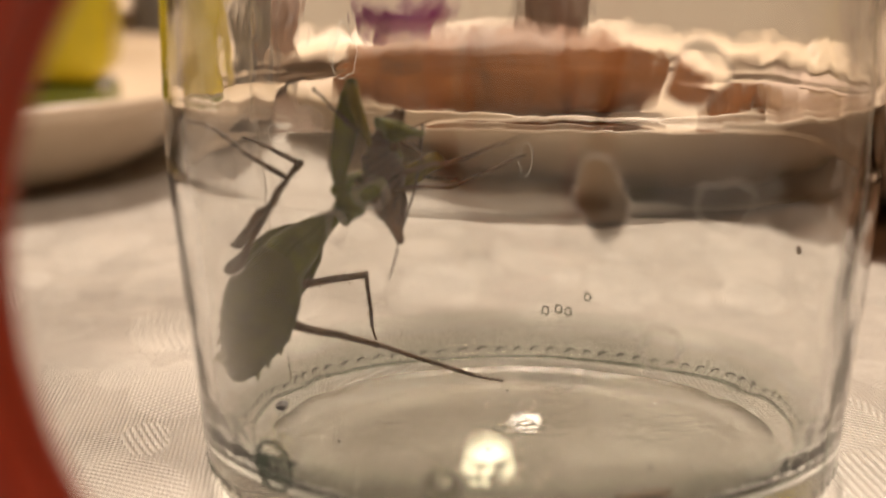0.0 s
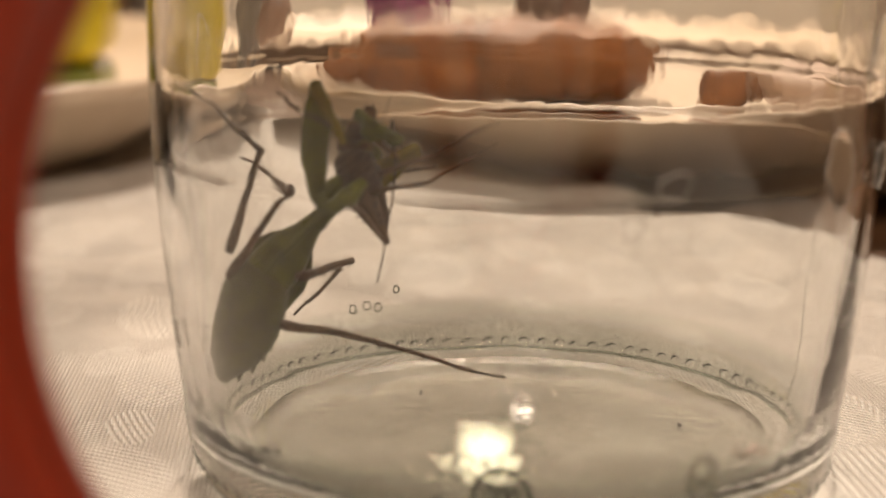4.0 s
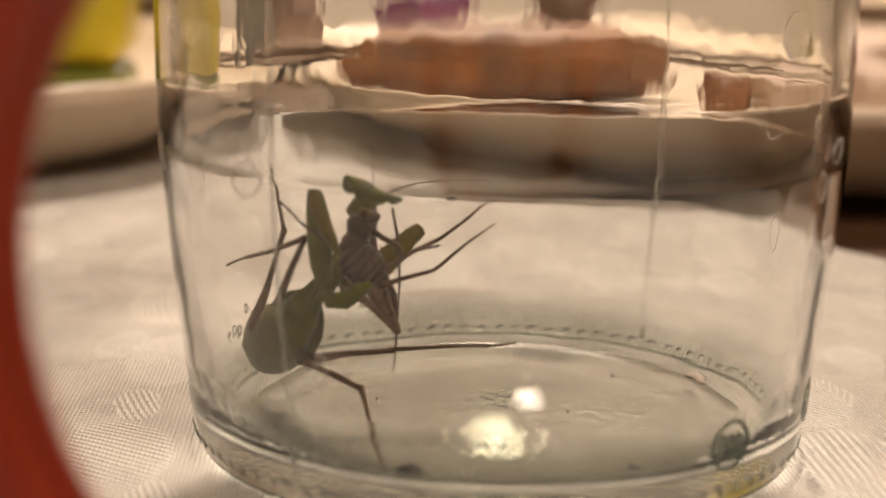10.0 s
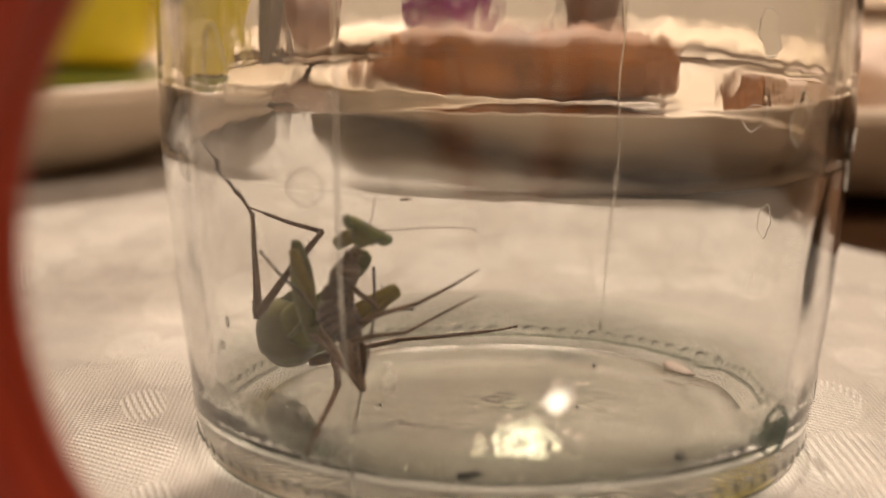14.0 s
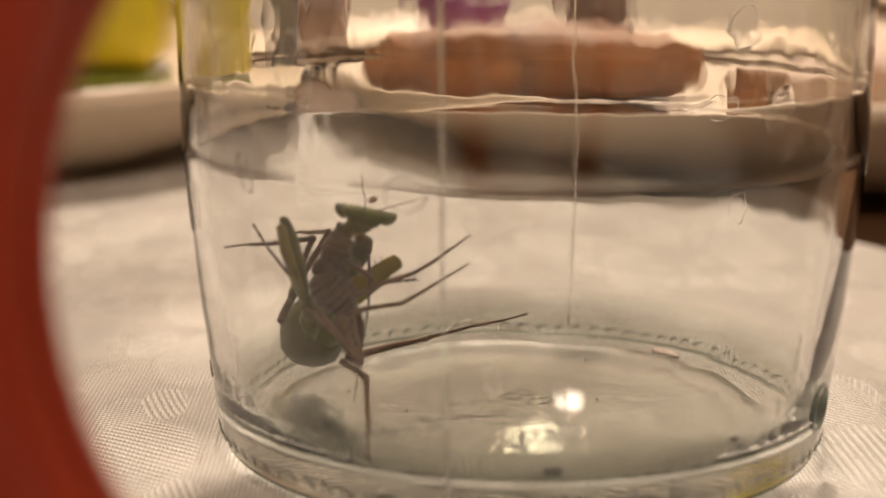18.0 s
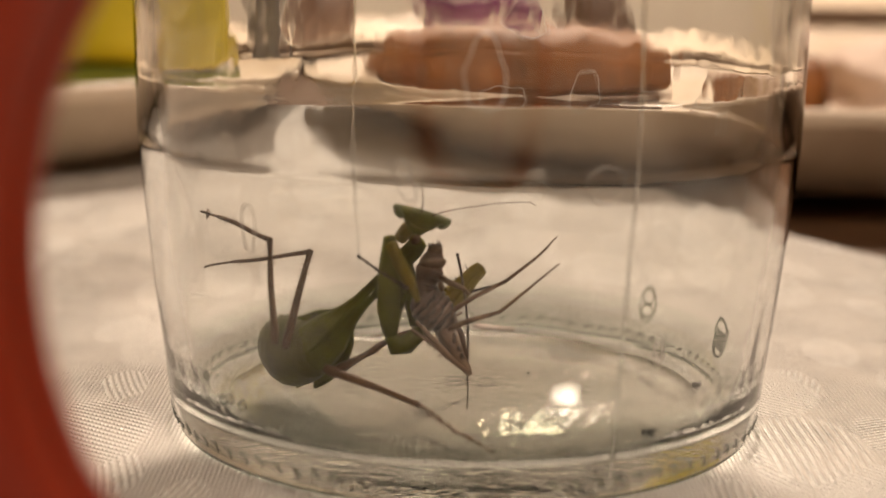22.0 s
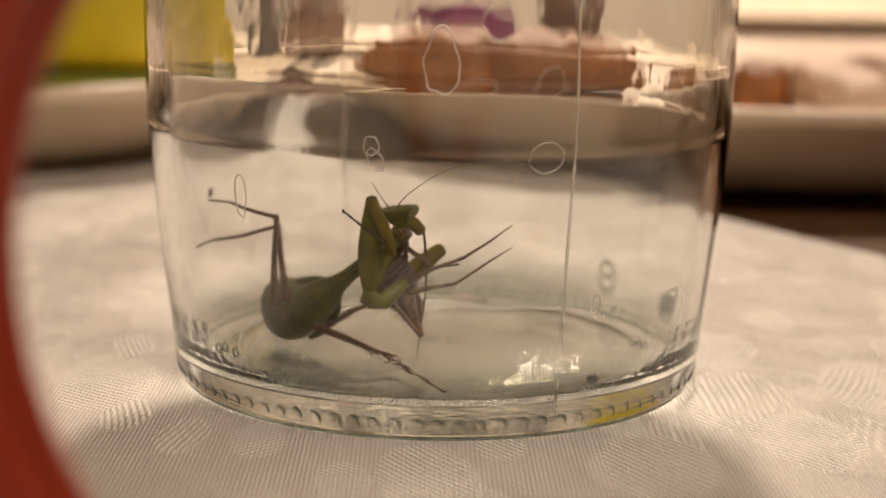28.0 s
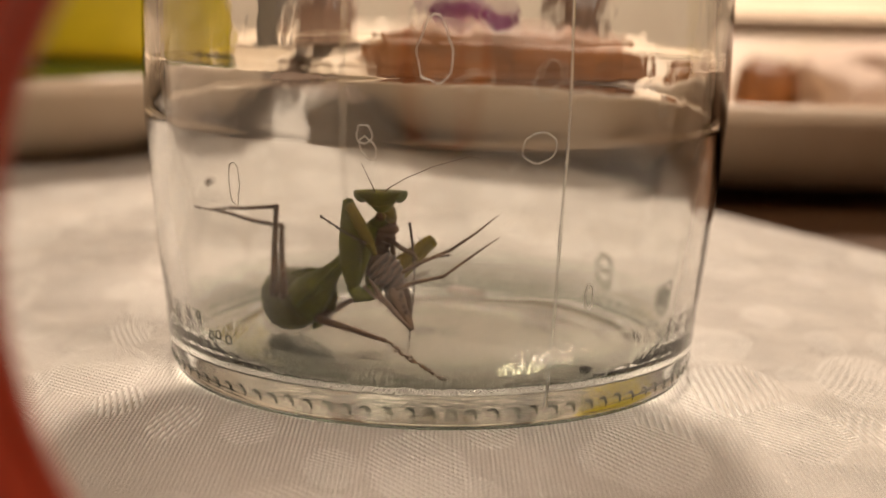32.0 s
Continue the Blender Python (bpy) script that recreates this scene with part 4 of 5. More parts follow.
# hand lens hoop close to the camera
hoop = thing("hand_lens", "red plastic hoop of a hand lens held up", "hand lens")
part("hoop", lathe([(0.0308, -0.004), (0.0305, 0.0), (0.0308, 0.004), (0.0328, 0.0058), (0.0380, 0.0062), (0.0402, 0.004), (0.0406, 0.0), (0.0402, -0.004), (0.0380, -0.0062), (0.0328, -0.0058)], 128), M_RED, hoop)

part("bezel", lathe([(0.0299, -0.0014), (0.0297, 0.0), (0.0299, 0.0014), (0.0306, 0.0016), (0.0306, -0.0016)], 128), M_RED, hoop, "thin inner lip of the hoop")


# movements
def turning(ob):
    walk(ob, [(t, pose(0, 0, 0, 0, 0, a)) for t, a in PHI])


def motions():
    turning(jar)
    for ob in droppings:
        turning(ob)
    walk(hoop, [
        (0, look((-0.0123, -0.0973, 0.0456), (0.0095, 0.1962, -0.0128))),
        (1, look((-0.0102, -0.0943, 0.0452), (0.0110, 0.1986, -0.0158))),
        (2, look((-0.0099, -0.0922, 0.0441), (0.0099, 0.2010, -0.0164))),
        (3, look((-0.0092, -0.0913, 0.0442), (0.0107, 0.2019, -0.0164))),
        (6, look((-0.0126, -0.1027, 0.0452), (0.0133, 0.1898, -0.0164))),
        (7, look((-0.0109, -0.1025, 0.0451), (0.0111, 0.1903, -0.0166))),
        (8, look((-0.0088, -0.1067, 0.0451), (0.0111, 0.1864, -0.0155))),
        (9, look((-0.0075, -0.1054, 0.0450), (0.0104, 0.1880, -0.0151))),
        (10, look((-0.0080, -0.1052, 0.0449), (0.0088, 0.1883, -0.0148))),
        (11, look((-0.0063, -0.1046, 0.0449), (0.0053, 0.1892, -0.0143))),
        (12, look((-0.0064, -0.1028, 0.0446), (0.0042, 0.1911, -0.0147))),
        (13, look((-0.0067, -0.1032, 0.0446), (0.0047, 0.1906, -0.0149))),
        (14, look((-0.0062, -0.1048, 0.0448), (0.0039, 0.1891, -0.0148))),
        (17, look((-0.0067, -0.1060, 0.0452), (0.0021, 0.1877, -0.0150))),
        (18, look((-0.0063, -0.1066, 0.0451), (0.0026, 0.1872, -0.0148))),
        (19, look((-0.0053, -0.1064, 0.0448), (0.0028, 0.1875, -0.0149))),
        (20, look((-0.0023, -0.1089, 0.0450), (0.0044, 0.1849, -0.0149))),
        (21, look((0.0009, -0.1129, 0.0451), (0.0047, 0.1811, -0.0143))),
        (22, look((0.0013, -0.1134, 0.0448), (0.0049, 0.1808, -0.0141))),
        (23, look((0.0010, -0.1129, 0.0446), (0.0056, 0.1812, -0.0143))),
        (24, look((0.0012, -0.1301, 0.0450), (0.0051, 0.1644, -0.0119))),
        (25, look((0.0046, -0.1405, 0.0453), (0.0052, 0.1542, -0.0107))),
        (28, look((0.0033, -0.1418, 0.0452), (0.0071, 0.1528, -0.0110))),
        (30, look((0.0045, -0.1425, 0.0444), (0.0060, 0.1522, -0.0114))),
        (32, look((0.0041, -0.1423, 0.0439), (0.0060, 0.1524, -0.0122))),
    ])
    walk(mantis, [
        (0, pose(-0.02874, -0.00292, 0.02430, -49.6, 62.5, -144.7)), (1, pose(-0.02921, -0.00359, 0.02332, -100.8, 65.8, 158.9)),
        (2, pose(-0.02813, -0.00428, 0.02264, -93.4, 61.0, 165.7)), (3, pose(-0.02903, -0.00111, 0.02127, -112.8, 63.6, 145.7)),
        (6, pose(-0.02765, -0.00489, 0.02151, -59.5, 52.3, -155.9)), (7, pose(-0.02712, -0.00540, 0.01902, -75.7, 62.5, -174.3)),
        (8, pose(-0.02769, 0.00036, 0.01632, -137.5, 46.5, 113.5)), (9, pose(-0.02757, 0.00181, 0.01516, -147.1, 40.6, 104.1)),
        (10, pose(-0.02619, -0.00130, 0.01245, -105.9, 20.1, 111.8)), (11, pose(-0.02568, -0.00250, 0.01120, -97.1, 13.7, 103.0)),
        (12, pose(-0.02545, -0.00057, 0.01076, -86.4, 10.8, 104.6)), (13, pose(-0.02577, 0.00332, 0.01204, -99.8, 16.0, 109.0)),
        (14, pose(-0.02572, 0.00260, 0.01207, -101.2, 16.8, 110.1)), (17, pose(-0.02320, 0.00357, 0.01331, -128.6, 22.8, 101.9)),
        (18, pose(-0.02507, 0.00109, 0.01217, -104.7, 17.2, 107.2)), (19, pose(-0.02491, -0.00057, 0.01190, -101.1, 15.8, 107.1)),
        (20, pose(-0.02466, -0.00310, 0.01135, -94.1, 13.6, 108.1)), (21, pose(-0.02157, -0.00786, 0.01041, -83.2, 9.4, 115.8)),
        (22, pose(-0.01918, -0.00998, 0.01034, -83.0, 8.9, 123.2)), (23, pose(-0.01957, -0.00750, 0.00965, -77.6, 5.6, 121.4)),
        (24, pose(-0.01898, -0.00843, 0.01004, -81.1, 7.3, 121.8)), (25, pose(-0.01908, -0.00888, 0.01062, -85.8, 10.1, 121.3)),
        (28, pose(-0.01872, -0.00821, 0.00995, -79.2, 6.6, 116.7)), (30, pose(-0.01855, -0.00616, 0.00958, -75.0, 4.9, 114.0)),
        (32, pose(-0.01835, -0.00657, 0.00913, -69.0, 2.8, 111.7)),
    ])
    walk(thorax, [
        (0, pose(-0.00000, 0.00000, 0.00000, 2.9, -0.9, 154.0)), (1, pose(-0.00000, 0.00000, 0.00000, -7.4, 21.3, 155.1)),
        (2, pose(0.00000, 0.00000, 0.00000, -2.9, 19.6, 168.9)), (3, pose(0.00000, -0.00000, 0.00000, -6.6, 18.3, 163.4)),
        (6, pose(-0.00000, 0.00000, -0.00000, 1.0, -3.3, 172.4)), (7, pose(-0.00000, 0.00000, 0.00000, -0.5, 10.6, 175.2)),
        (8, pose(0.00000, 0.00000, 0.00000, -9.3, 33.5, 167.8)), (9, pose(0.00000, 0.00000, 0.00000, -16.6, 35.7, 161.2)),
        (10, pose(0.00000, 0.00000, 0.00000, 33.0, 33.6, -146.2)), (11, pose(-0.00000, -0.00000, 0.00000, 47.7, 31.6, -137.4)),
        (12, pose(0.00000, 0.00000, 0.00000, 54.2, 18.0, -136.0)), (13, pose(-0.00000, 0.00000, -0.00000, 36.3, 12.5, -155.1)),
        (14, pose(-0.00000, 0.00000, 0.00000, 26.9, 17.5, -160.2)), (17, pose(0.00000, 0.00000, 0.00000, 26.6, 10.8, -165.9)),
        (18, pose(-0.00000, 0.00000, -0.00000, 38.7, 14.1, -153.6)), (19, pose(0.00000, 0.00000, -0.00000, 34.2, 21.5, -154.0)),
        (20, pose(-0.00000, 0.00000, 0.00000, 35.1, 28.7, -149.8)), (21, pose(0.00000, 0.00000, 0.00000, 44.6, 28.4, -132.1)),
        (22, pose(-0.00000, -0.00000, 0.00000, 42.7, 26.3, -127.4)), (23, pose(0.00000, 0.00000, 0.00000, 43.8, 18.6, -129.5)),
        (24, pose(0.00000, -0.00000, 0.00000, 43.0, 24.0, -129.0)), (25, pose(0.00000, -0.00000, 0.00000, 37.6, 23.5, -139.0)),
        (28, pose(0.00000, 0.00000, -0.00000, 42.4, 20.1, -137.5)), (30, pose(0.00000, 0.00000, 0.00000, 49.0, 13.9, -134.7)),
        (32, pose(-0.00000, -0.00000, -0.00000, 57.0, 7.6, -128.5)),
    ])
    walk(head, [
        (0, pose(-0.01904, 0.00769, 0.00671, 26.7, 41.6, 106.4)), (1, pose(-0.02044, 0.00662, -0.00183, -7.8, 32.9, 66.7)),
        (2, pose(-0.02165, 0.00230, -0.00110, -4.9, 31.2, 78.1)), (3, pose(-0.02222, 0.00424, -0.00130, -14.3, 29.9, 62.7)),
        (6, pose(-0.02050, 0.00128, 0.00752, 20.7, 22.7, 96.0)), (7, pose(-0.02187, 0.00050, 0.00235, 7.1, 30.7, 90.0)),
        (8, pose(-0.02192, 0.00227, -0.00819, -36.4, 5.1, 68.8)), (9, pose(-0.02138, 0.00407, -0.00982, -44.9, 7.4, 80.7)),
        (10, pose(-0.01795, -0.01126, -0.00966, -62.7, 53.0, 86.4)), (11, pose(-0.01669, -0.01360, -0.00942, -89.4, 60.6, 66.4)),
        (12, pose(-0.01765, -0.01528, -0.00470, -109.7, 66.8, 47.7)), (13, pose(-0.02168, -0.01034, -0.00313, -91.5, 51.0, 52.2)),
        (14, pose(-0.02192, -0.00861, -0.00479, -88.1, 50.8, 55.0)), (17, pose(-0.02336, -0.00642, -0.00388, -73.2, 31.4, 64.0)),
        (18, pose(-0.02146, -0.01067, -0.00401, -87.5, 61.0, 64.7)), (19, pose(-0.02077, -0.01027, -0.00631, -73.9, 62.0, 81.9)),
        (20, pose(-0.01914, -0.01099, -0.00821, -59.5, 66.2, 100.0)), (21, pose(-0.01550, -0.01512, -0.00719, -40.6, 75.6, 120.6)),
        (22, pose(-0.01434, -0.01629, -0.00609, -36.1, 74.4, 122.6)), (23, pose(-0.01538, -0.01663, -0.00351, -27.3, 75.8, 133.7)),
        (24, pose(-0.01492, -0.01623, -0.00536, 33.4, 85.3, -161.4)), (25, pose(-0.01737, -0.01413, -0.00548, 12.0, 34.2, 176.3)),
        (28, pose(-0.01734, -0.01476, -0.00434, 28.7, 19.8, -171.4)), (30, pose(-0.01718, -0.01579, -0.00231, 26.6, 46.7, -167.6)),
        (32, pose(-0.01584, -0.01739, -0.00004, 38.2, 45.1, -155.7)),
    ])
    walk(grip_leg_a, [
        (0, pose(-0.02193, 0.00094, 0.01027, 11.6, 18.1, 13.4)), (1, pose(-0.02403, -0.00045, 0.00003, 5.1, -0.6, 16.7)),
        (2, pose(-0.02427, -0.00621, 0.00105, 2.9, -11.7, 28.2)), (3, pose(-0.02562, -0.00351, 0.00033, -0.1, -20.2, 25.8)),
        (6, pose(-0.02024, -0.00688, 0.00957, 19.7, 17.8, 35.3)), (7, pose(-0.02188, -0.00738, 0.00462, 17.1, 7.5, 33.3)),
        (8, pose(-0.02167, -0.00506, -0.00612, 4.5, -14.0, 28.3)), (9, pose(-0.02091, -0.00301, -0.00780, 9.7, -16.1, 19.3)),
        (10, pose(-0.01662, -0.01404, -0.00430, -32.6, -6.3, 62.6)), (11, pose(-0.01639, -0.01449, -0.00436, -48.2, 1.2, 71.5)),
        (12, pose(-0.01700, -0.01455, 0.00199, -47.5, 15.1, 59.8)), (13, pose(-0.02000, -0.01054, 0.00528, -31.1, 14.6, 45.4)),
        (14, pose(-0.02051, -0.00959, 0.00276, -26.9, 4.4, 47.9)), (17, pose(-0.02261, -0.01296, 0.00340, 3.1, -14.0, 45.3)),
        (18, pose(-0.02004, -0.01330, 0.00420, -12.9, 4.8, 49.3)), (19, pose(-0.01909, -0.01184, 0.00110, -34.8, 4.1, 56.9)),
        (20, pose(-0.01766, -0.01210, -0.00243, -54.1, 2.5, 66.4)), (21, pose(-0.01439, -0.01536, -0.00327, -57.4, 8.7, 74.6)),
        (22, pose(-0.01289, -0.01402, -0.00295, -58.9, 12.8, 71.7)), (23, pose(-0.01393, -0.01509, -0.00006, -61.0, 18.3, 79.0)),
        (24, pose(-0.01408, -0.01518, -0.00194, -60.8, 15.5, 75.2)), (25, pose(-0.01500, -0.01438, -0.00253, -60.0, 8.0, 79.8)),
        (28, pose(-0.01569, -0.01633, -0.00089, -63.8, 9.9, 81.8)), (30, pose(-0.01522, -0.01509, 0.00212, -69.0, 18.3, 78.9)),
        (32, pose(-0.01422, -0.01570, 0.00363, -74.4, 27.1, 75.8)),
    ])
    walk(grip_leg_b, [
        (0, pose(-0.01828, 0.01325, 0.00201, -4.5, 4.9, -42.6)), (1, pose(-0.01863, 0.01200, -0.00637, 11.1, -13.8, -39.3)),
        (2, pose(-0.02114, 0.00707, -0.00601, 7.2, -13.4, -28.5)), (3, pose(-0.02044, 0.00943, -0.00572, 13.3, -19.8, -35.0)),
        (6, pose(-0.02205, 0.00623, 0.00203, -2.8, 6.9, -22.1)), (7, pose(-0.02199, 0.00587, -0.00280, 2.3, -5.5, -22.6)),
        (8, pose(-0.01639, 0.00822, -0.01129, 26.9, -41.6, -37.4)), (9, pose(-0.01480, 0.01004, -0.01159, 39.6, -45.2, -49.4)),
        (10, pose(-0.01423, -0.00552, -0.01527, -31.5, -59.6, 35.4)), (11, pose(-0.01279, -0.00865, -0.01616, -64.0, -53.7, 68.5)),
        (12, pose(-0.01400, -0.01052, -0.01115, -65.2, -48.0, 71.0)), (13, pose(-0.01745, -0.00329, -0.00659, -40.2, -61.9, 43.7)),
        (14, pose(-0.01767, -0.00150, -0.00818, -32.5, -63.6, 35.4)), (17, pose(-0.01770, -0.00125, -0.00347, 34.8, -68.9, -36.7)),
        (18, pose(-0.01705, -0.00499, -0.00728, -34.9, -66.4, 37.3)), (19, pose(-0.01615, -0.00430, -0.01069, -46.2, -62.4, 49.6)),
        (20, pose(-0.01486, -0.00559, -0.01448, -54.8, -55.6, 59.8)), (21, pose(-0.01360, -0.01125, -0.01610, -53.4, -42.3, 63.5)),
        (22, pose(-0.01383, -0.01084, -0.01548, -46.2, -37.4, 59.8)), (23, pose(-0.01469, -0.01297, -0.01281, -50.7, -32.1, 66.5)),
        (24, pose(-0.01460, -0.01232, -0.01420, -49.2, -35.1, 63.6)), (25, pose(-0.01399, -0.00976, -0.01478, -47.6, -40.4, 59.4)),
        (28, pose(-0.01263, -0.01109, -0.01381, -52.3, -41.1, 63.1)), (30, pose(-0.01320, -0.01199, -0.01161, -58.8, -35.9, 70.5)),
        (32, pose(-0.01211, -0.01454, -0.01053, -62.9, -30.0, 75.7)),
    ])
    walk(coxa_a, [
        (0, pose(-0.01507, 0.00735, 0.00025, -6.0, -44.6, -35.8)), (1, pose(-0.01418, 0.00657, -0.00608, 20.1, -56.5, -54.3)),
        (2, pose(-0.01551, 0.00303, -0.00562, 22.5, -66.5, -55.5)), (3, pose(-0.01526, 0.00454, -0.00525, 51.5, -74.0, -80.6)),
        (6, pose(-0.01660, 0.00221, 0.00096, -3.1, -35.3, -18.0)), (7, pose(-0.01643, 0.00138, -0.00309, 2.7, -47.9, -19.2)),
        (8, pose(-0.01367, 0.00295, -0.00925, 27.1, -59.8, -36.0)), (9, pose(-0.01290, 0.00439, -0.00978, 34.9, -48.5, -42.9)),
        (10, pose(-0.01161, -0.00777, -0.00928, -66.5, -51.3, 80.4)), (11, pose(-0.01053, -0.00966, -0.00878, -82.9, -28.9, 103.8)),
        (12, pose(-0.01148, -0.01108, -0.00518, -73.0, -27.9, 84.4)), (13, pose(-0.01485, -0.00689, -0.00362, -51.1, -42.1, 55.5)),
        (14, pose(-0.01505, -0.00542, -0.00504, -53.3, -48.0, 59.8)), (17, pose(-0.01598, -0.00400, -0.00315, 3.5, -77.7, -3.6)),
        (18, pose(-0.01457, -0.00723, -0.00407, -47.9, -57.5, 51.8)), (19, pose(-0.01402, -0.00684, -0.00615, -64.0, -46.6, 71.6)),
        (20, pose(-0.01271, -0.00741, -0.00805, -73.6, -35.8, 88.6)), (21, pose(-0.00990, -0.01094, -0.00797, -67.3, -19.4, 98.4)),
        (22, pose(-0.00914, -0.01194, -0.00742, -56.8, -9.5, 89.0)), (23, pose(-0.01012, -0.01226, -0.00534, -58.4, -7.9, 99.3)),
        (24, pose(-0.00965, -0.01190, -0.00682, -58.8, -9.4, 98.5)), (25, pose(-0.01279, -0.01038, -0.00658, -59.9, -14.9, 89.8)),
        (28, pose(-0.01395, -0.01147, -0.00560, -63.6, -18.2, 89.5)), (30, pose(-0.01269, -0.01216, -0.00355, -65.8, -10.4, 91.2)),
        (32, pose(-0.01157, -0.01362, -0.00169, -66.8, 3.2, 89.0)),
    ])
    walk(coxa_b, [
        (0, pose(-0.01507, 0.00735, 0.00025, -1.8, -10.5, -14.7)), (1, pose(-0.01418, 0.00657, -0.00608, 5.1, -31.8, -16.6)),
        (2, pose(-0.01551, 0.00303, -0.00562, 3.8, -30.7, -14.0)), (3, pose(-0.01526, 0.00454, -0.00525, 6.5, -45.6, -15.1)),
        (6, pose(-0.01660, 0.00221, 0.00096, 0.2, 2.5, 1.3)), (7, pose(-0.01643, 0.00138, -0.00309, -0.7, -17.5, 6.6)),
        (8, pose(-0.01367, 0.00295, -0.00925, -6.1, -54.2, 8.1)), (9, pose(-0.01290, 0.00439, -0.00978, -0.6, -62.6, 0.7)),
        (10, pose(-0.01161, -0.00777, -0.00928, -59.3, -28.7, 72.3)), (11, pose(-0.01053, -0.00966, -0.00878, -75.1, -9.0, 89.9)),
        (12, pose(-0.01148, -0.01108, -0.00518, -74.6, -14.2, 91.9)), (13, pose(-0.01485, -0.00689, -0.00362, -69.0, -41.6, 82.0)),
        (14, pose(-0.01505, -0.00542, -0.00504, -67.1, -43.0, 79.9)), (17, pose(-0.01598, -0.00400, -0.00315, -19.9, -81.6, 20.6)),
        (18, pose(-0.01457, -0.00723, -0.00407, -70.2, -52.8, 79.6)), (19, pose(-0.01402, -0.00684, -0.00615, -69.6, -37.0, 80.7)),
        (20, pose(-0.01271, -0.00741, -0.00805, -69.9, -17.7, 83.2)), (21, pose(-0.00990, -0.01094, -0.00797, -63.9, 9.1, 92.0)),
        (22, pose(-0.00914, -0.01194, -0.00742, -56.6, 11.4, 93.4)), (23, pose(-0.01012, -0.01226, -0.00534, -56.7, 14.1, 97.9)),
        (24, pose(-0.00965, -0.01190, -0.00682, -56.7, 10.3, 98.8)), (25, pose(-0.01161, -0.01009, -0.00669, -60.5, 9.9, 76.8)),
        (28, pose(-0.01160, -0.01065, -0.00576, -64.0, 9.2, 68.9)), (30, pose(-0.01145, -0.01157, -0.00403, -66.6, 10.5, 81.8)),
        (32, pose(-0.01034, -0.01302, -0.00220, -69.7, 22.9, 86.2)),
    ])
    walk(femur_la, [
        (0, pose(-0.00106, -0.00505, 0.00208, 2.1, -5.5, 161.5)), (1, pose(-0.00326, -0.00447, 0.00121, 0.4, 16.4, -178.8)),
        (2, pose(-0.00172, -0.00433, 0.00151, -0.6, 30.7, 177.8)), (3, pose(-0.00273, -0.00494, 0.00108, 7.2, 37.6, -162.5)),
        (6, pose(-0.00074, -0.00455, 0.00213, -1.2, 17.5, -171.5)), (7, pose(0.00169, -0.00367, 0.00153, 0.6, -5.4, -174.3)),
        (8, pose(-0.00304, -0.00534, -0.00011, 14.6, 15.6, -163.1)), (9, pose(-0.00296, -0.00398, -0.00094, 86.6, 70.4, -80.3)),
        (10, pose(-0.00014, -0.00299, 0.00336, 57.9, 36.9, -110.1)), (11, pose(-0.00067, -0.00293, 0.00380, 74.7, 6.5, -92.6)),
        (12, pose(-0.00058, -0.00266, 0.00407, 73.3, 13.9, -93.6)), (13, pose(-0.00067, -0.00485, 0.00374, 62.7, 41.4, -107.7)),
        (14, pose(-0.00012, -0.00374, 0.00420, 67.2, 11.4, -96.4)), (17, pose(-0.00248, -0.00770, 0.00014, 23.5, 9.5, -168.3)),
        (18, pose(-0.00033, -0.00329, 0.00377, 63.6, 45.1, -108.5)), (19, pose(-0.00049, -0.00329, 0.00355, 68.5, 29.3, -100.7)),
        (20, pose(-0.00082, -0.00331, 0.00279, 69.0, 1.2, -113.1)), (21, pose(0.00046, -0.00224, 0.00447, 60.6, -5.3, -68.3)),
        (22, pose(0.00096, -0.00229, 0.00425, 56.5, -4.6, -88.0)), (23, pose(0.00103, -0.00182, 0.00454, 57.3, -8.7, -85.3)),
        (24, pose(0.00107, -0.00150, 0.00434, 57.7, -5.3, -88.0)), (25, pose(0.00069, -0.00233, 0.00398, 56.3, 4.7, -55.8)),
        (28, pose(0.00053, -0.00124, 0.00403, 62.5, -6.2, -88.3)), (30, pose(0.00027, -0.00149, 0.00405, 65.0, -11.2, -86.5)),
        (32, pose(0.00021, -0.00097, 0.00417, 66.0, -17.9, -83.8)),
    ])
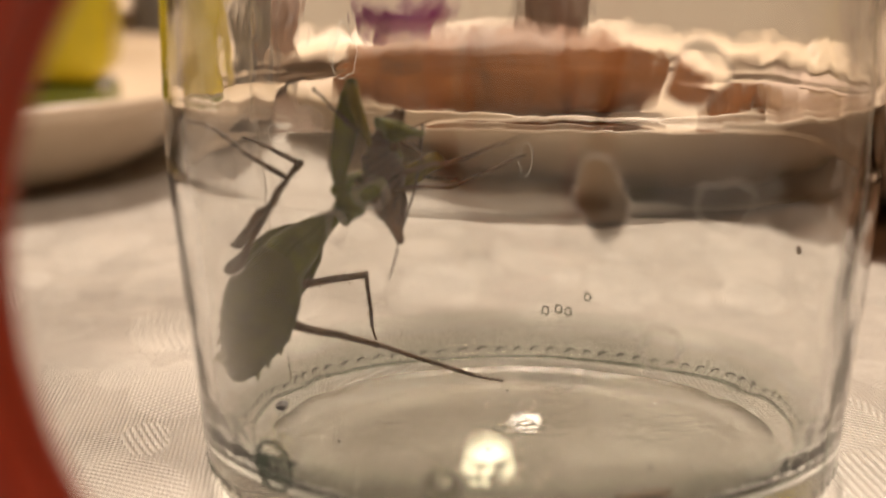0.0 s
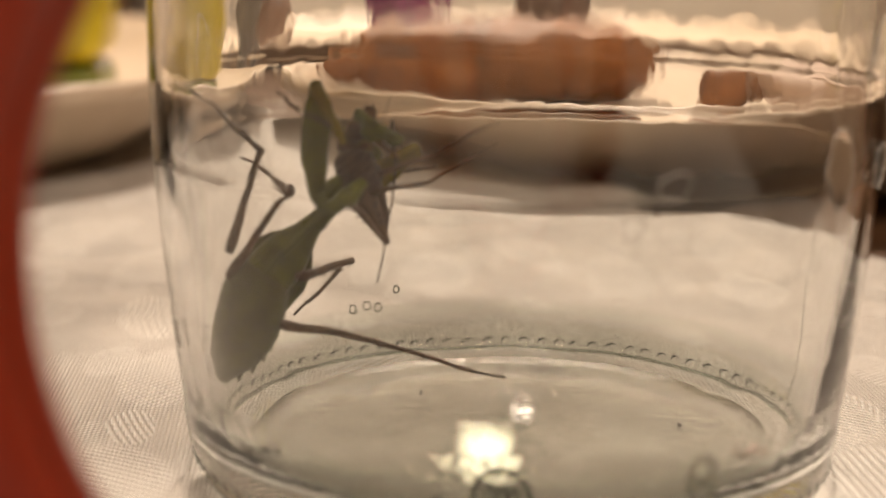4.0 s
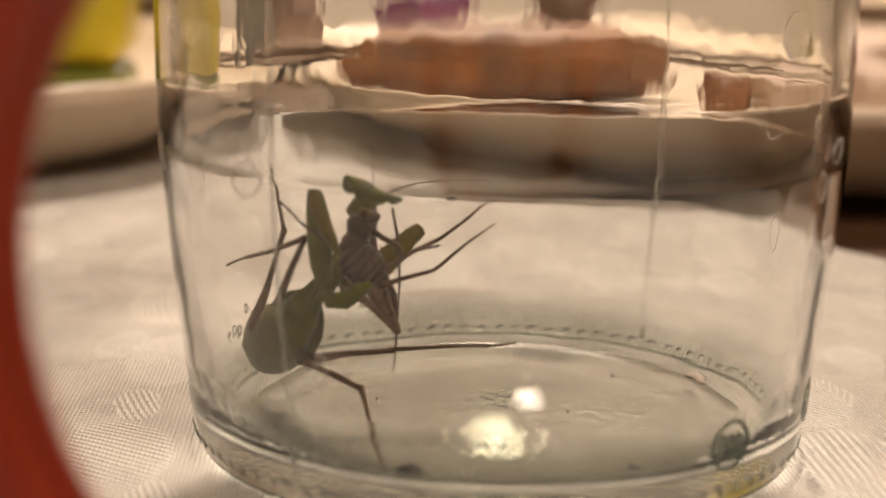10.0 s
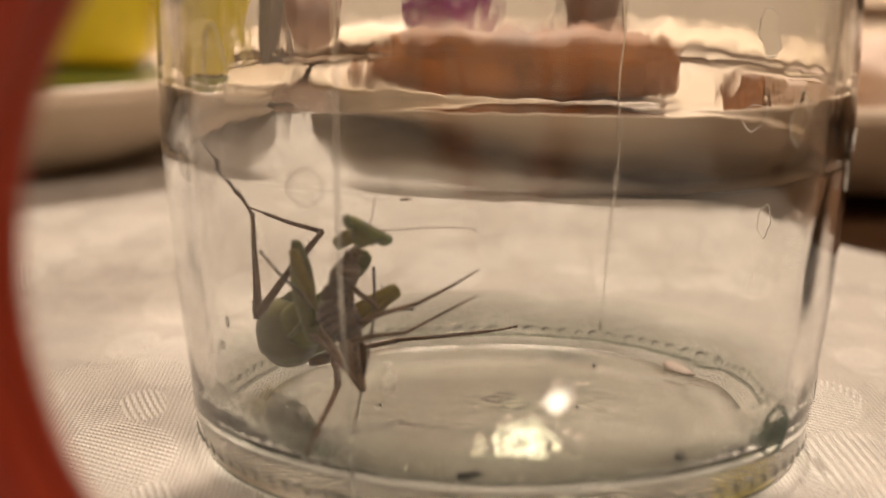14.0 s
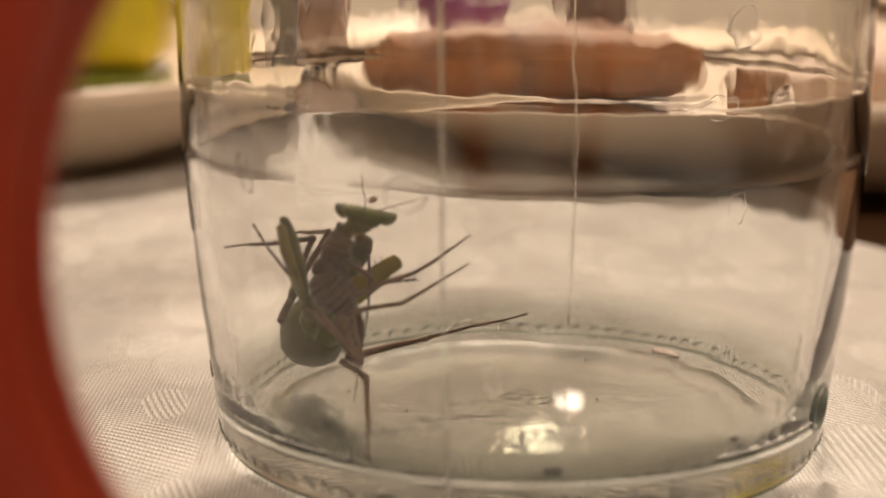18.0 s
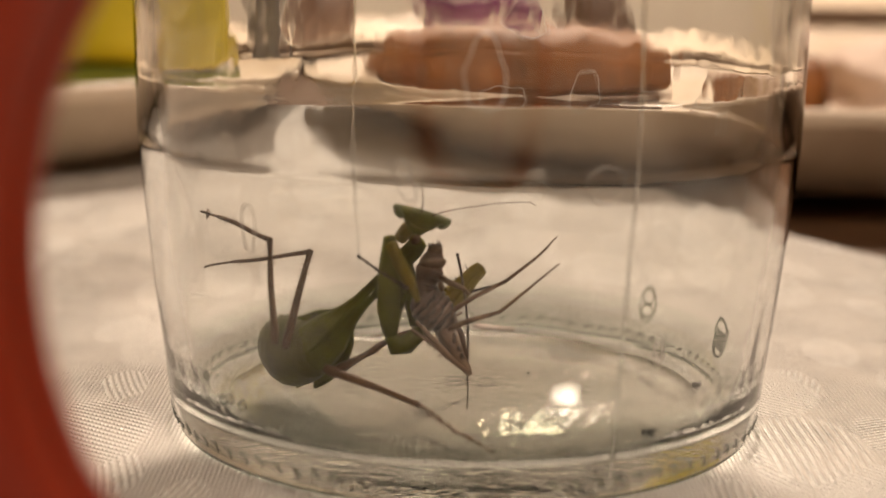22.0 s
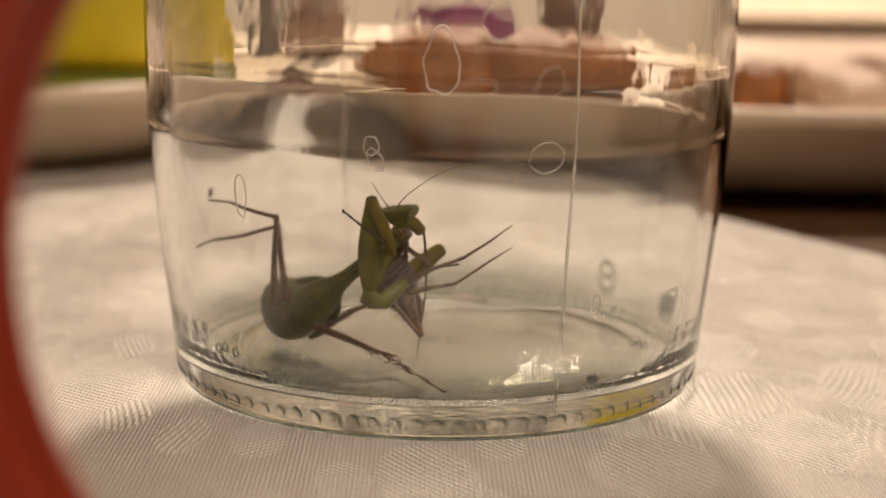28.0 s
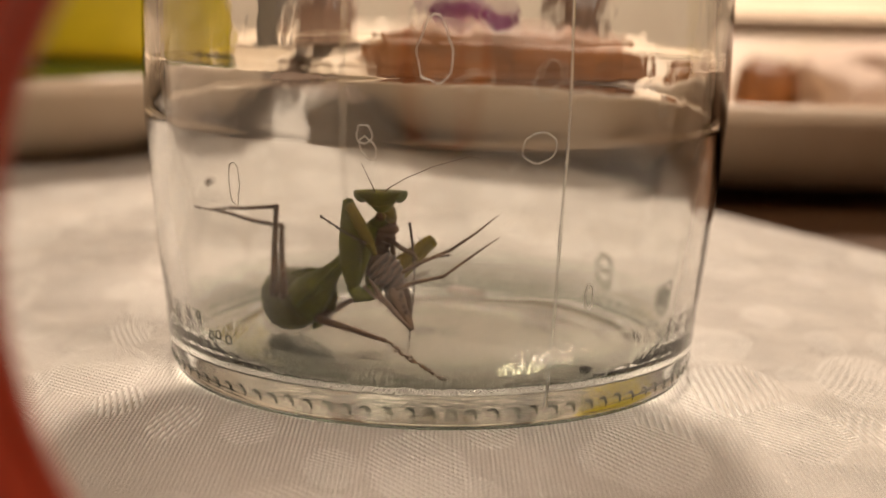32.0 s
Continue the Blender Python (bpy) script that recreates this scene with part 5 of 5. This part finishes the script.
    walk(tibia_la, [
        (0, pose(-0.01191, -0.00141, 0.00318, -10.1, 48.9, -102.0)), (1, pose(-0.01429, -0.00470, -0.00204, 22.2, 36.9, -81.5)),
        (2, pose(-0.01160, -0.00395, -0.00437, 22.4, 47.9, -59.7)), (3, pose(-0.01142, -0.00769, -0.00594, 26.2, -34.2, -131.9)),
        (6, pose(-0.01158, -0.00618, -0.00134, -7.9, -21.1, -79.0)), (7, pose(-0.00970, -0.00480, 0.00261, 7.4, 38.6, -70.6)),
        (8, pose(-0.01363, -0.00857, -0.00321, 66.7, 44.7, -70.9)), (9, pose(-0.00231, -0.00778, -0.01178, 78.7, -31.8, -146.3)),
        (10, pose(-0.00330, -0.01162, -0.00354, 76.8, 22.6, -42.9)), (11, pose(-0.00118, -0.01434, 0.00251, 119.0, -25.4, -162.6)),
        (12, pose(-0.00127, -0.01380, 0.00130, 53.4, 0.2, -22.9)), (13, pose(-0.00329, -0.01306, -0.00387, 38.2, -3.8, -20.6)),
        (14, pose(-0.00137, -0.01494, 0.00193, 80.4, -22.9, -128.0)), (17, pose(-0.01359, -0.01001, -0.00176, 57.2, -11.0, -43.4)),
        (18, pose(-0.00291, -0.01099, -0.00438, 16.5, -5.8, -7.6)), (19, pose(-0.00235, -0.01314, -0.00208, 51.5, -0.3, -25.6)),
        (20, pose(-0.00533, -0.01388, 0.00255, 34.7, -14.1, -22.8)), (21, pose(0.00469, -0.01288, 0.00554, 39.2, 2.1, -21.8)),
        (22, pose(0.00137, -0.01375, 0.00517, 15.3, -15.4, -14.2)), (23, pose(0.00197, -0.01315, 0.00628, 10.4, -18.1, -9.6)),
        (24, pose(0.00147, -0.01294, 0.00541, 15.4, -20.2, -14.7)), (25, pose(0.00714, -0.01180, 0.00303, 22.3, -14.3, -19.4)),
        (28, pose(0.00088, -0.01267, 0.00527, 6.9, -27.2, -6.3)), (30, pose(0.00095, -0.01275, 0.00629, -5.8, -31.7, 5.4)),
        (32, pose(0.00139, -0.01184, 0.00770, -21.9, -29.0, 19.6)),
    ])
    walk(femur_lb, [
        (0, pose(0.00142, -0.00448, 0.00131, 1.3, -5.9, 168.9)), (1, pose(-0.00136, -0.00399, 0.00142, -6.3, 17.6, 158.8)),
        (2, pose(0.00053, -0.00380, 0.00170, -0.9, -15.2, 177.0)), (3, pose(-0.00052, -0.00362, 0.00146, -6.1, 24.3, 164.6)),
        (6, pose(0.00232, -0.00339, 0.00110, -1.2, 5.9, -170.6)), (7, pose(0.00184, -0.00396, 0.00157, -0.5, 7.0, 175.5)),
        (8, pose(-0.00132, -0.00392, 0.00102, -4.4, 49.2, 174.0)), (9, pose(-0.00273, -0.00384, -0.00071, -3.9, 35.9, 175.7)),
        (10, pose(-0.00218, -0.00437, -0.00001, 34.3, 14.2, -152.4)), (11, pose(-0.00098, -0.00349, 0.00306, 72.1, 38.6, -100.0)),
        (12, pose(-0.00068, -0.00233, 0.00339, 73.5, 9.7, -92.4)), (13, pose(-0.00150, -0.00586, 0.00223, 32.9, 15.1, -156.7)),
        (14, pose(-0.00046, -0.00388, 0.00350, 57.3, 49.8, -114.9)), (17, pose(-0.00344, -0.00730, -0.00220, 14.7, 8.8, -173.1)),
        (18, pose(-0.00159, -0.00547, 0.00177, 42.9, 9.6, -152.8)), (19, pose(-0.00118, -0.00436, 0.00231, 53.7, 10.4, -140.0)),
        (20, pose(-0.00092, -0.00326, 0.00246, 69.6, 22.4, -97.7)), (21, pose(-0.00034, -0.00267, 0.00295, 66.2, 11.2, -67.6)),
        (22, pose(0.00014, -0.00165, 0.00273, 60.0, 18.4, -79.5)), (23, pose(0.00013, -0.00140, 0.00281, 60.6, 14.9, -73.2)),
        (24, pose(-0.00010, -0.00168, 0.00244, 61.1, 16.5, -74.9)), (25, pose(-0.00011, -0.00232, 0.00264, 59.1, -6.3, -88.5)),
        (28, pose(-0.00026, -0.00223, 0.00278, 57.5, 1.0, -53.3)), (30, pose(-0.00019, -0.00136, 0.00289, 57.6, -3.9, -52.2)),
        (32, pose(-0.00021, -0.00099, 0.00299, 55.9, -5.4, -46.7)),
    ])
    walk(tibia_lb, [
        (0, pose(-0.00981, -0.00228, 0.00249, -7.6, -31.9, -99.3)), (1, pose(-0.01159, -0.00002, -0.00205, 19.5, 27.4, -67.5)),
        (2, pose(-0.01055, -0.00322, 0.00471, 17.3, 28.2, -77.8)), (3, pose(-0.01062, -0.00083, -0.00327, 37.0, 48.1, -60.9)),
        (6, pose(-0.00896, -0.00525, -0.00009, -9.2, 36.6, -95.9)), (7, pose(-0.00954, -0.00306, 0.00016, 8.4, 47.1, -65.5)),
        (8, pose(-0.00880, -0.00314, -0.00769, 57.3, 27.8, -49.2)), (9, pose(-0.01202, -0.00314, -0.00745, 56.2, 15.3, -38.8)),
        (10, pose(-0.01206, -0.00954, -0.00283, 6.3, -30.8, -5.9)), (11, pose(-0.00255, -0.01235, -0.00411, 24.2, -32.5, -19.3)),
        (12, pose(-0.00115, -0.01365, 0.00145, 143.8, -60.0, -152.8)), (13, pose(-0.01169, -0.01025, -0.00077, 4.0, -44.5, -3.9)),
        (14, pose(-0.00358, -0.01061, -0.00528, 33.7, -22.5, -28.3)), (17, pose(-0.01472, -0.00867, -0.00396, 31.5, 6.2, -7.0)),
        (18, pose(-0.01168, -0.01065, -0.00014, 18.6, -38.0, -16.9)), (19, pose(-0.00984, -0.01163, 0.00023, 45.8, -31.5, -43.4)),
        (20, pose(-0.00234, -0.01380, -0.00192, 17.8, -10.8, -9.6)), (21, pose(0.00396, -0.01310, 0.00072, 22.9, -77.0, -24.9)),
        (22, pose(0.00213, -0.01238, -0.00090, -14.4, -57.6, 17.4)), (23, pose(0.00335, -0.01203, -0.00015, -37.0, -58.3, 44.9)),
        (24, pose(0.00276, -0.01233, -0.00083, -35.1, -58.1, 42.5)), (25, pose(0.00018, -0.01374, 0.00390, 11.7, 1.3, -6.8)),
        (28, pose(0.00661, -0.01144, 0.00259, -29.8, -51.8, 34.0)), (30, pose(0.00685, -0.01043, 0.00367, -34.9, -45.8, 38.2)),
        (32, pose(0.00764, -0.00932, 0.00408, -26.6, -73.8, 28.7)),
    ])
    walk(femur_ra, [
        (0, pose(0.00523, 0.00415, -0.00102, 7.8, 32.5, 98.4)), (1, pose(0.00364, 0.00426, 0.00092, -20.0, 28.3, 87.6)),
        (2, pose(0.00352, 0.00414, 0.00078, -16.9, 28.9, 96.3)), (3, pose(0.00308, 0.00508, 0.00108, -27.5, 31.4, 87.0)),
        (6, pose(0.00328, 0.00503, -0.00078, 7.7, 26.8, 115.4)), (7, pose(0.00336, 0.00476, 0.00009, -6.6, 33.7, 109.2)),
        (8, pose(0.00121, 0.00559, 0.00117, -55.9, 36.5, 85.7)), (9, pose(0.00147, 0.00401, 0.00230, -54.9, 22.7, 103.1)),
        (10, pose(-0.00081, 0.00362, -0.00101, -77.0, 74.2, 95.9)), (11, pose(-0.00097, 0.00417, -0.00299, 169.1, 79.4, -10.1)),
        (12, pose(-0.00144, 0.00238, -0.00351, 116.9, 73.9, -57.9)), (13, pose(-0.00236, 0.00313, -0.00485, -155.6, 65.2, 18.5)),
        (14, pose(-0.00086, 0.00415, -0.00154, -149.8, 79.5, 27.6)), (17, pose(-0.00025, 0.00428, 0.00013, -120.2, 45.9, 37.4)),
        (18, pose(-0.00132, 0.00415, -0.00286, -156.5, 68.1, 19.0)), (19, pose(-0.00137, 0.00354, -0.00285, -167.6, 70.9, 10.4)),
        (20, pose(-0.00134, 0.00312, -0.00266, 169.5, 59.8, -7.3)), (21, pose(-0.00214, 0.00232, -0.00329, 118.6, 63.0, -46.3)),
        (22, pose(-0.00267, 0.00166, -0.00291, 118.8, 61.9, -40.7)), (23, pose(-0.00270, 0.00122, -0.00311, 112.7, 56.0, -40.8)),
        (24, pose(-0.00262, 0.00126, -0.00287, 116.1, 58.4, -40.4)), (25, pose(-0.00238, 0.00206, -0.00273, 124.5, 63.5, -38.8)),
        (28, pose(-0.00223, 0.00139, -0.00292, 120.1, 52.5, -35.1)), (30, pose(-0.00199, 0.00101, -0.00267, 120.0, 48.5, -33.5)),
        (32, pose(-0.00195, 0.00067, -0.00283, 109.6, 42.4, -37.6)),
    ])
    walk(tibia_ra, [
        (0, pose(0.00381, 0.01374, -0.00720, 6.6, -3.8, 94.2)), (1, pose(0.00406, 0.01438, -0.00452, -17.5, 2.6, 97.4)),
        (2, pose(0.00241, 0.01414, -0.00478, -15.4, 15.8, 98.8)), (3, pose(0.00359, 0.01488, -0.00491, -23.3, 0.8, 100.3)),
        (6, pose(-0.00112, 0.01430, -0.00597, 6.9, -6.1, 111.4)), (7, pose(0.00021, 0.01380, -0.00629, -5.6, 3.1, 110.9)),
        (8, pose(0.00191, 0.01481, -0.00567, -45.0, 15.3, 108.5)), (9, pose(-0.00094, 0.01434, -0.00213, -54.2, 17.4, 105.2)),
        (10, pose(-0.00113, 0.00672, -0.01208, -33.7, 55.6, 142.1)), (11, pose(0.00112, 0.00379, -0.01430, -152.1, 82.1, 26.7)),
        (12, pose(0.00025, -0.00032, -0.01456, 157.6, 77.3, -20.5)), (13, pose(0.00222, 0.00466, -0.01529, -103.5, 76.6, 71.0)),
        (14, pose(0.00100, 0.00512, -0.01284, -20.8, 63.7, 157.5)), (17, pose(0.00611, 0.00914, -0.00812, -59.3, 48.4, 116.0)),
        (18, pose(0.00273, 0.00554, -0.01354, -124.4, 80.3, 52.4)), (19, pose(0.00233, 0.00422, -0.01372, -169.0, 72.3, 9.4)),
        (20, pose(0.00440, 0.00239, -0.01260, 43.9, 83.2, -134.6)), (21, pose(0.00147, -0.00145, -0.01354, 145.9, 62.4, -23.3)),
        (22, pose(0.00144, -0.00187, -0.01305, 147.7, 66.6, -21.9)), (23, pose(0.00217, -0.00297, -0.01265, 136.4, 63.5, -28.6)),
        (24, pose(0.00197, -0.00265, -0.01266, 140.6, 67.5, -28.1)), (25, pose(0.00162, -0.00114, -0.01302, 151.7, 65.5, -19.2)),
        (28, pose(0.00350, -0.00263, -0.01205, 140.3, 59.7, -25.4)), (30, pose(0.00436, -0.00319, -0.01129, 133.6, 55.2, -28.6)),
        (32, pose(0.00477, -0.00450, -0.01059, 125.9, 50.5, -31.9)),
    ])
    walk(femur_rb, [
        (0, pose(0.00105, 0.00259, 0.00038, 8.2, 44.2, 123.0)), (1, pose(0.00087, 0.00407, 0.00053, -26.1, -46.8, 117.0)),
        (2, pose(0.00009, 0.00365, 0.00044, -21.9, -46.3, 117.1)), (3, pose(-0.00167, 0.00393, 0.00001, -61.4, 66.2, 60.9)),
        (6, pose(-0.00340, 0.00309, 0.00134, 5.9, 51.2, 154.9)), (7, pose(-0.00109, 0.00259, 0.00064, -9.1, 63.2, 128.6)),
        (8, pose(-0.00252, 0.00423, 0.00231, -47.1, -19.9, 141.8)), (9, pose(-0.00208, 0.00438, 0.00280, -62.6, -20.8, 139.8)),
        (10, pose(-0.00369, 0.00365, 0.00008, -37.1, 7.3, 153.6)), (11, pose(-0.00453, 0.00195, -0.00270, 2.4, 20.9, -178.5)),
        (12, pose(-0.00439, 0.00216, -0.00252, -11.9, 9.2, 174.6)), (13, pose(-0.00452, 0.00486, -0.00297, -80.5, -19.5, 165.8)),
        (14, pose(-0.00461, 0.00427, -0.00257, -72.8, -18.3, 164.8)), (17, pose(-0.00197, 0.00414, 0.00383, -73.2, -14.2, 168.7)),
        (18, pose(-0.00377, 0.00446, -0.00090, -32.9, -4.9, 170.2)), (19, pose(-0.00399, 0.00389, -0.00130, -37.0, 4.2, 162.1)),
        (20, pose(-0.00396, 0.00315, -0.00090, -28.0, 23.0, 158.8)), (21, pose(-0.00472, 0.00212, -0.00149, -17.4, 31.8, 163.2)),
        (22, pose(-0.00475, 0.00181, -0.00054, -17.6, 34.8, 160.0)), (23, pose(-0.00483, 0.00147, -0.00079, -11.3, 34.4, 167.6)),
        (24, pose(-0.00468, 0.00154, -0.00047, -15.3, 41.1, 162.4)), (25, pose(-0.00465, 0.00231, -0.00068, -19.9, 33.0, 158.6)),
        (28, pose(-0.00465, 0.00172, -0.00106, -14.9, 36.0, 164.7)), (30, pose(-0.00481, 0.00147, -0.00172, -6.0, 36.9, 174.2)),
        (32, pose(-0.00482, 0.00086, -0.00192, 4.7, 33.3, -175.8)),
    ])
    walk(tibia_rb, [
        (0, pose(-0.00344, 0.00950, -0.00764, 5.6, 62.7, 27.5)), (1, pose(-0.00270, 0.01108, 0.00892, -3.7, 22.2, 9.6)),
        (2, pose(-0.00353, 0.01071, 0.00876, -10.1, 40.3, 23.2)), (3, pose(0.00059, 0.00799, -0.01051, 11.3, 32.0, -16.6)),
        (6, pose(-0.00992, 0.00614, -0.00762, -3.7, 69.9, -13.4)), (7, pose(-0.00433, 0.00664, -0.00962, -18.7, 71.6, 57.7)),
        (8, pose(-0.01101, 0.01092, 0.00622, -113.9, -77.8, 124.5)), (9, pose(-0.01029, 0.01132, 0.00688, -120.8, -60.1, 142.4)),
        (10, pose(-0.01390, 0.00872, -0.00138, -76.0, -21.6, 143.1)), (11, pose(-0.01527, 0.00167, -0.00680, -129.7, -50.7, 145.7)),
        (12, pose(-0.01570, 0.00323, -0.00436, -63.3, -5.0, 154.9)), (13, pose(-0.01503, 0.00752, 0.00086, -124.8, -35.8, 160.2)),
        (14, pose(-0.01515, 0.00712, 0.00104, -113.3, -34.1, 155.9)), (17, pose(-0.01290, 0.00632, 0.00666, -116.0, -32.3, 153.6)),
        (18, pose(-0.01506, 0.00641, 0.00009, -89.0, -22.6, 143.9)), (19, pose(-0.01491, 0.00741, -0.00214, -76.7, -13.8, 146.9)),
        (20, pose(-0.01383, 0.00698, -0.00538, -54.2, -0.1, 151.6)), (21, pose(-0.01407, 0.00495, -0.00756, -30.3, 3.9, 161.1)),
        (22, pose(-0.01362, 0.00503, -0.00711, -23.8, 1.5, 162.5)), (23, pose(-0.01410, 0.00351, -0.00728, -15.7, 4.0, 168.6)),
        (24, pose(-0.01294, 0.00416, -0.00804, -19.6, 4.3, 165.6)), (25, pose(-0.01364, 0.00583, -0.00694, -29.1, -0.5, 160.8)),
        (28, pose(-0.01362, 0.00417, -0.00782, -20.6, 2.8, 167.7)), (30, pose(-0.01396, 0.00240, -0.00862, -17.9, 6.6, 169.4)),
        (32, pose(-0.01441, 0.00015, -0.00822, -13.3, 11.3, 171.6)),
    ])
    walk(cricket, [
        (0, pose(-0.01610, -0.00400, 0.03641, -11.4, 10.1, -6.3)), (1, pose(-0.01646, -0.00411, 0.03545, -11.9, 8.9, -6.0)),
        (2, pose(-0.01772, -0.00422, 0.03686, -11.7, 4.1, -4.7)), (3, pose(-0.01837, -0.00433, 0.03535, -11.7, 4.2, -4.8)),
        (6, pose(-0.01684, -0.00467, 0.03467, -11.9, 1.4, -5.4)), (7, pose(-0.01812, -0.00478, 0.03340, -11.9, -3.4, -3.6)),
        (8, pose(-0.01820, -0.00489, 0.02832, -11.7, 2.2, -4.3)), (9, pose(-0.01825, -0.00500, 0.02629, -11.6, 4.0, -4.3)),
        (10, pose(-0.01643, -0.00800, 0.02318, -11.5, -3.0, -2.7)), (11, pose(-0.01451, -0.01100, 0.02098, -11.5, -6.8, -0.9)),
        (12, pose(-0.01733, -0.01133, 0.01994, -11.4, -2.0, -1.7)), (13, pose(-0.02150, -0.01167, 0.01869, -11.5, 2.9, -2.8)),
        (14, pose(-0.01942, -0.01200, 0.01789, -11.5, 5.2, -3.0)), (17, pose(-0.02526, -0.01300, 0.02085, -11.7, 6.5, -3.1)),
        (18, pose(-0.02229, -0.01307, 0.02117, -11.5, 3.3, -2.4)), (19, pose(-0.01820, -0.01313, 0.01955, -11.5, 0.6, -1.7)),
        (20, pose(-0.01356, -0.01320, 0.01846, -11.5, -0.7, -1.1)), (21, pose(-0.00675, -0.01327, 0.01847, -11.4, -2.5, -0.2)),
        (22, pose(-0.00415, -0.01333, 0.01738, -11.4, -5.5, 0.4)), (23, pose(-0.00480, -0.01340, 0.01718, -11.4, -6.5, 0.4)),
        (24, pose(-0.00367, -0.01347, 0.01811, -11.0, -6.5, 0.5)), (25, pose(-0.00484, -0.01353, 0.01808, -10.8, -5.7, 1.0)),
        (28, pose(-0.00547, -0.01373, 0.01708, -10.8, 1.1, -1.0)), (30, pose(-0.00646, -0.01387, 0.01627, -10.7, -1.3, -0.0)),
        (32, pose(-0.00632, -0.01400, 0.01636, -10.8, -1.8, -0.0)),
    ])


motions()
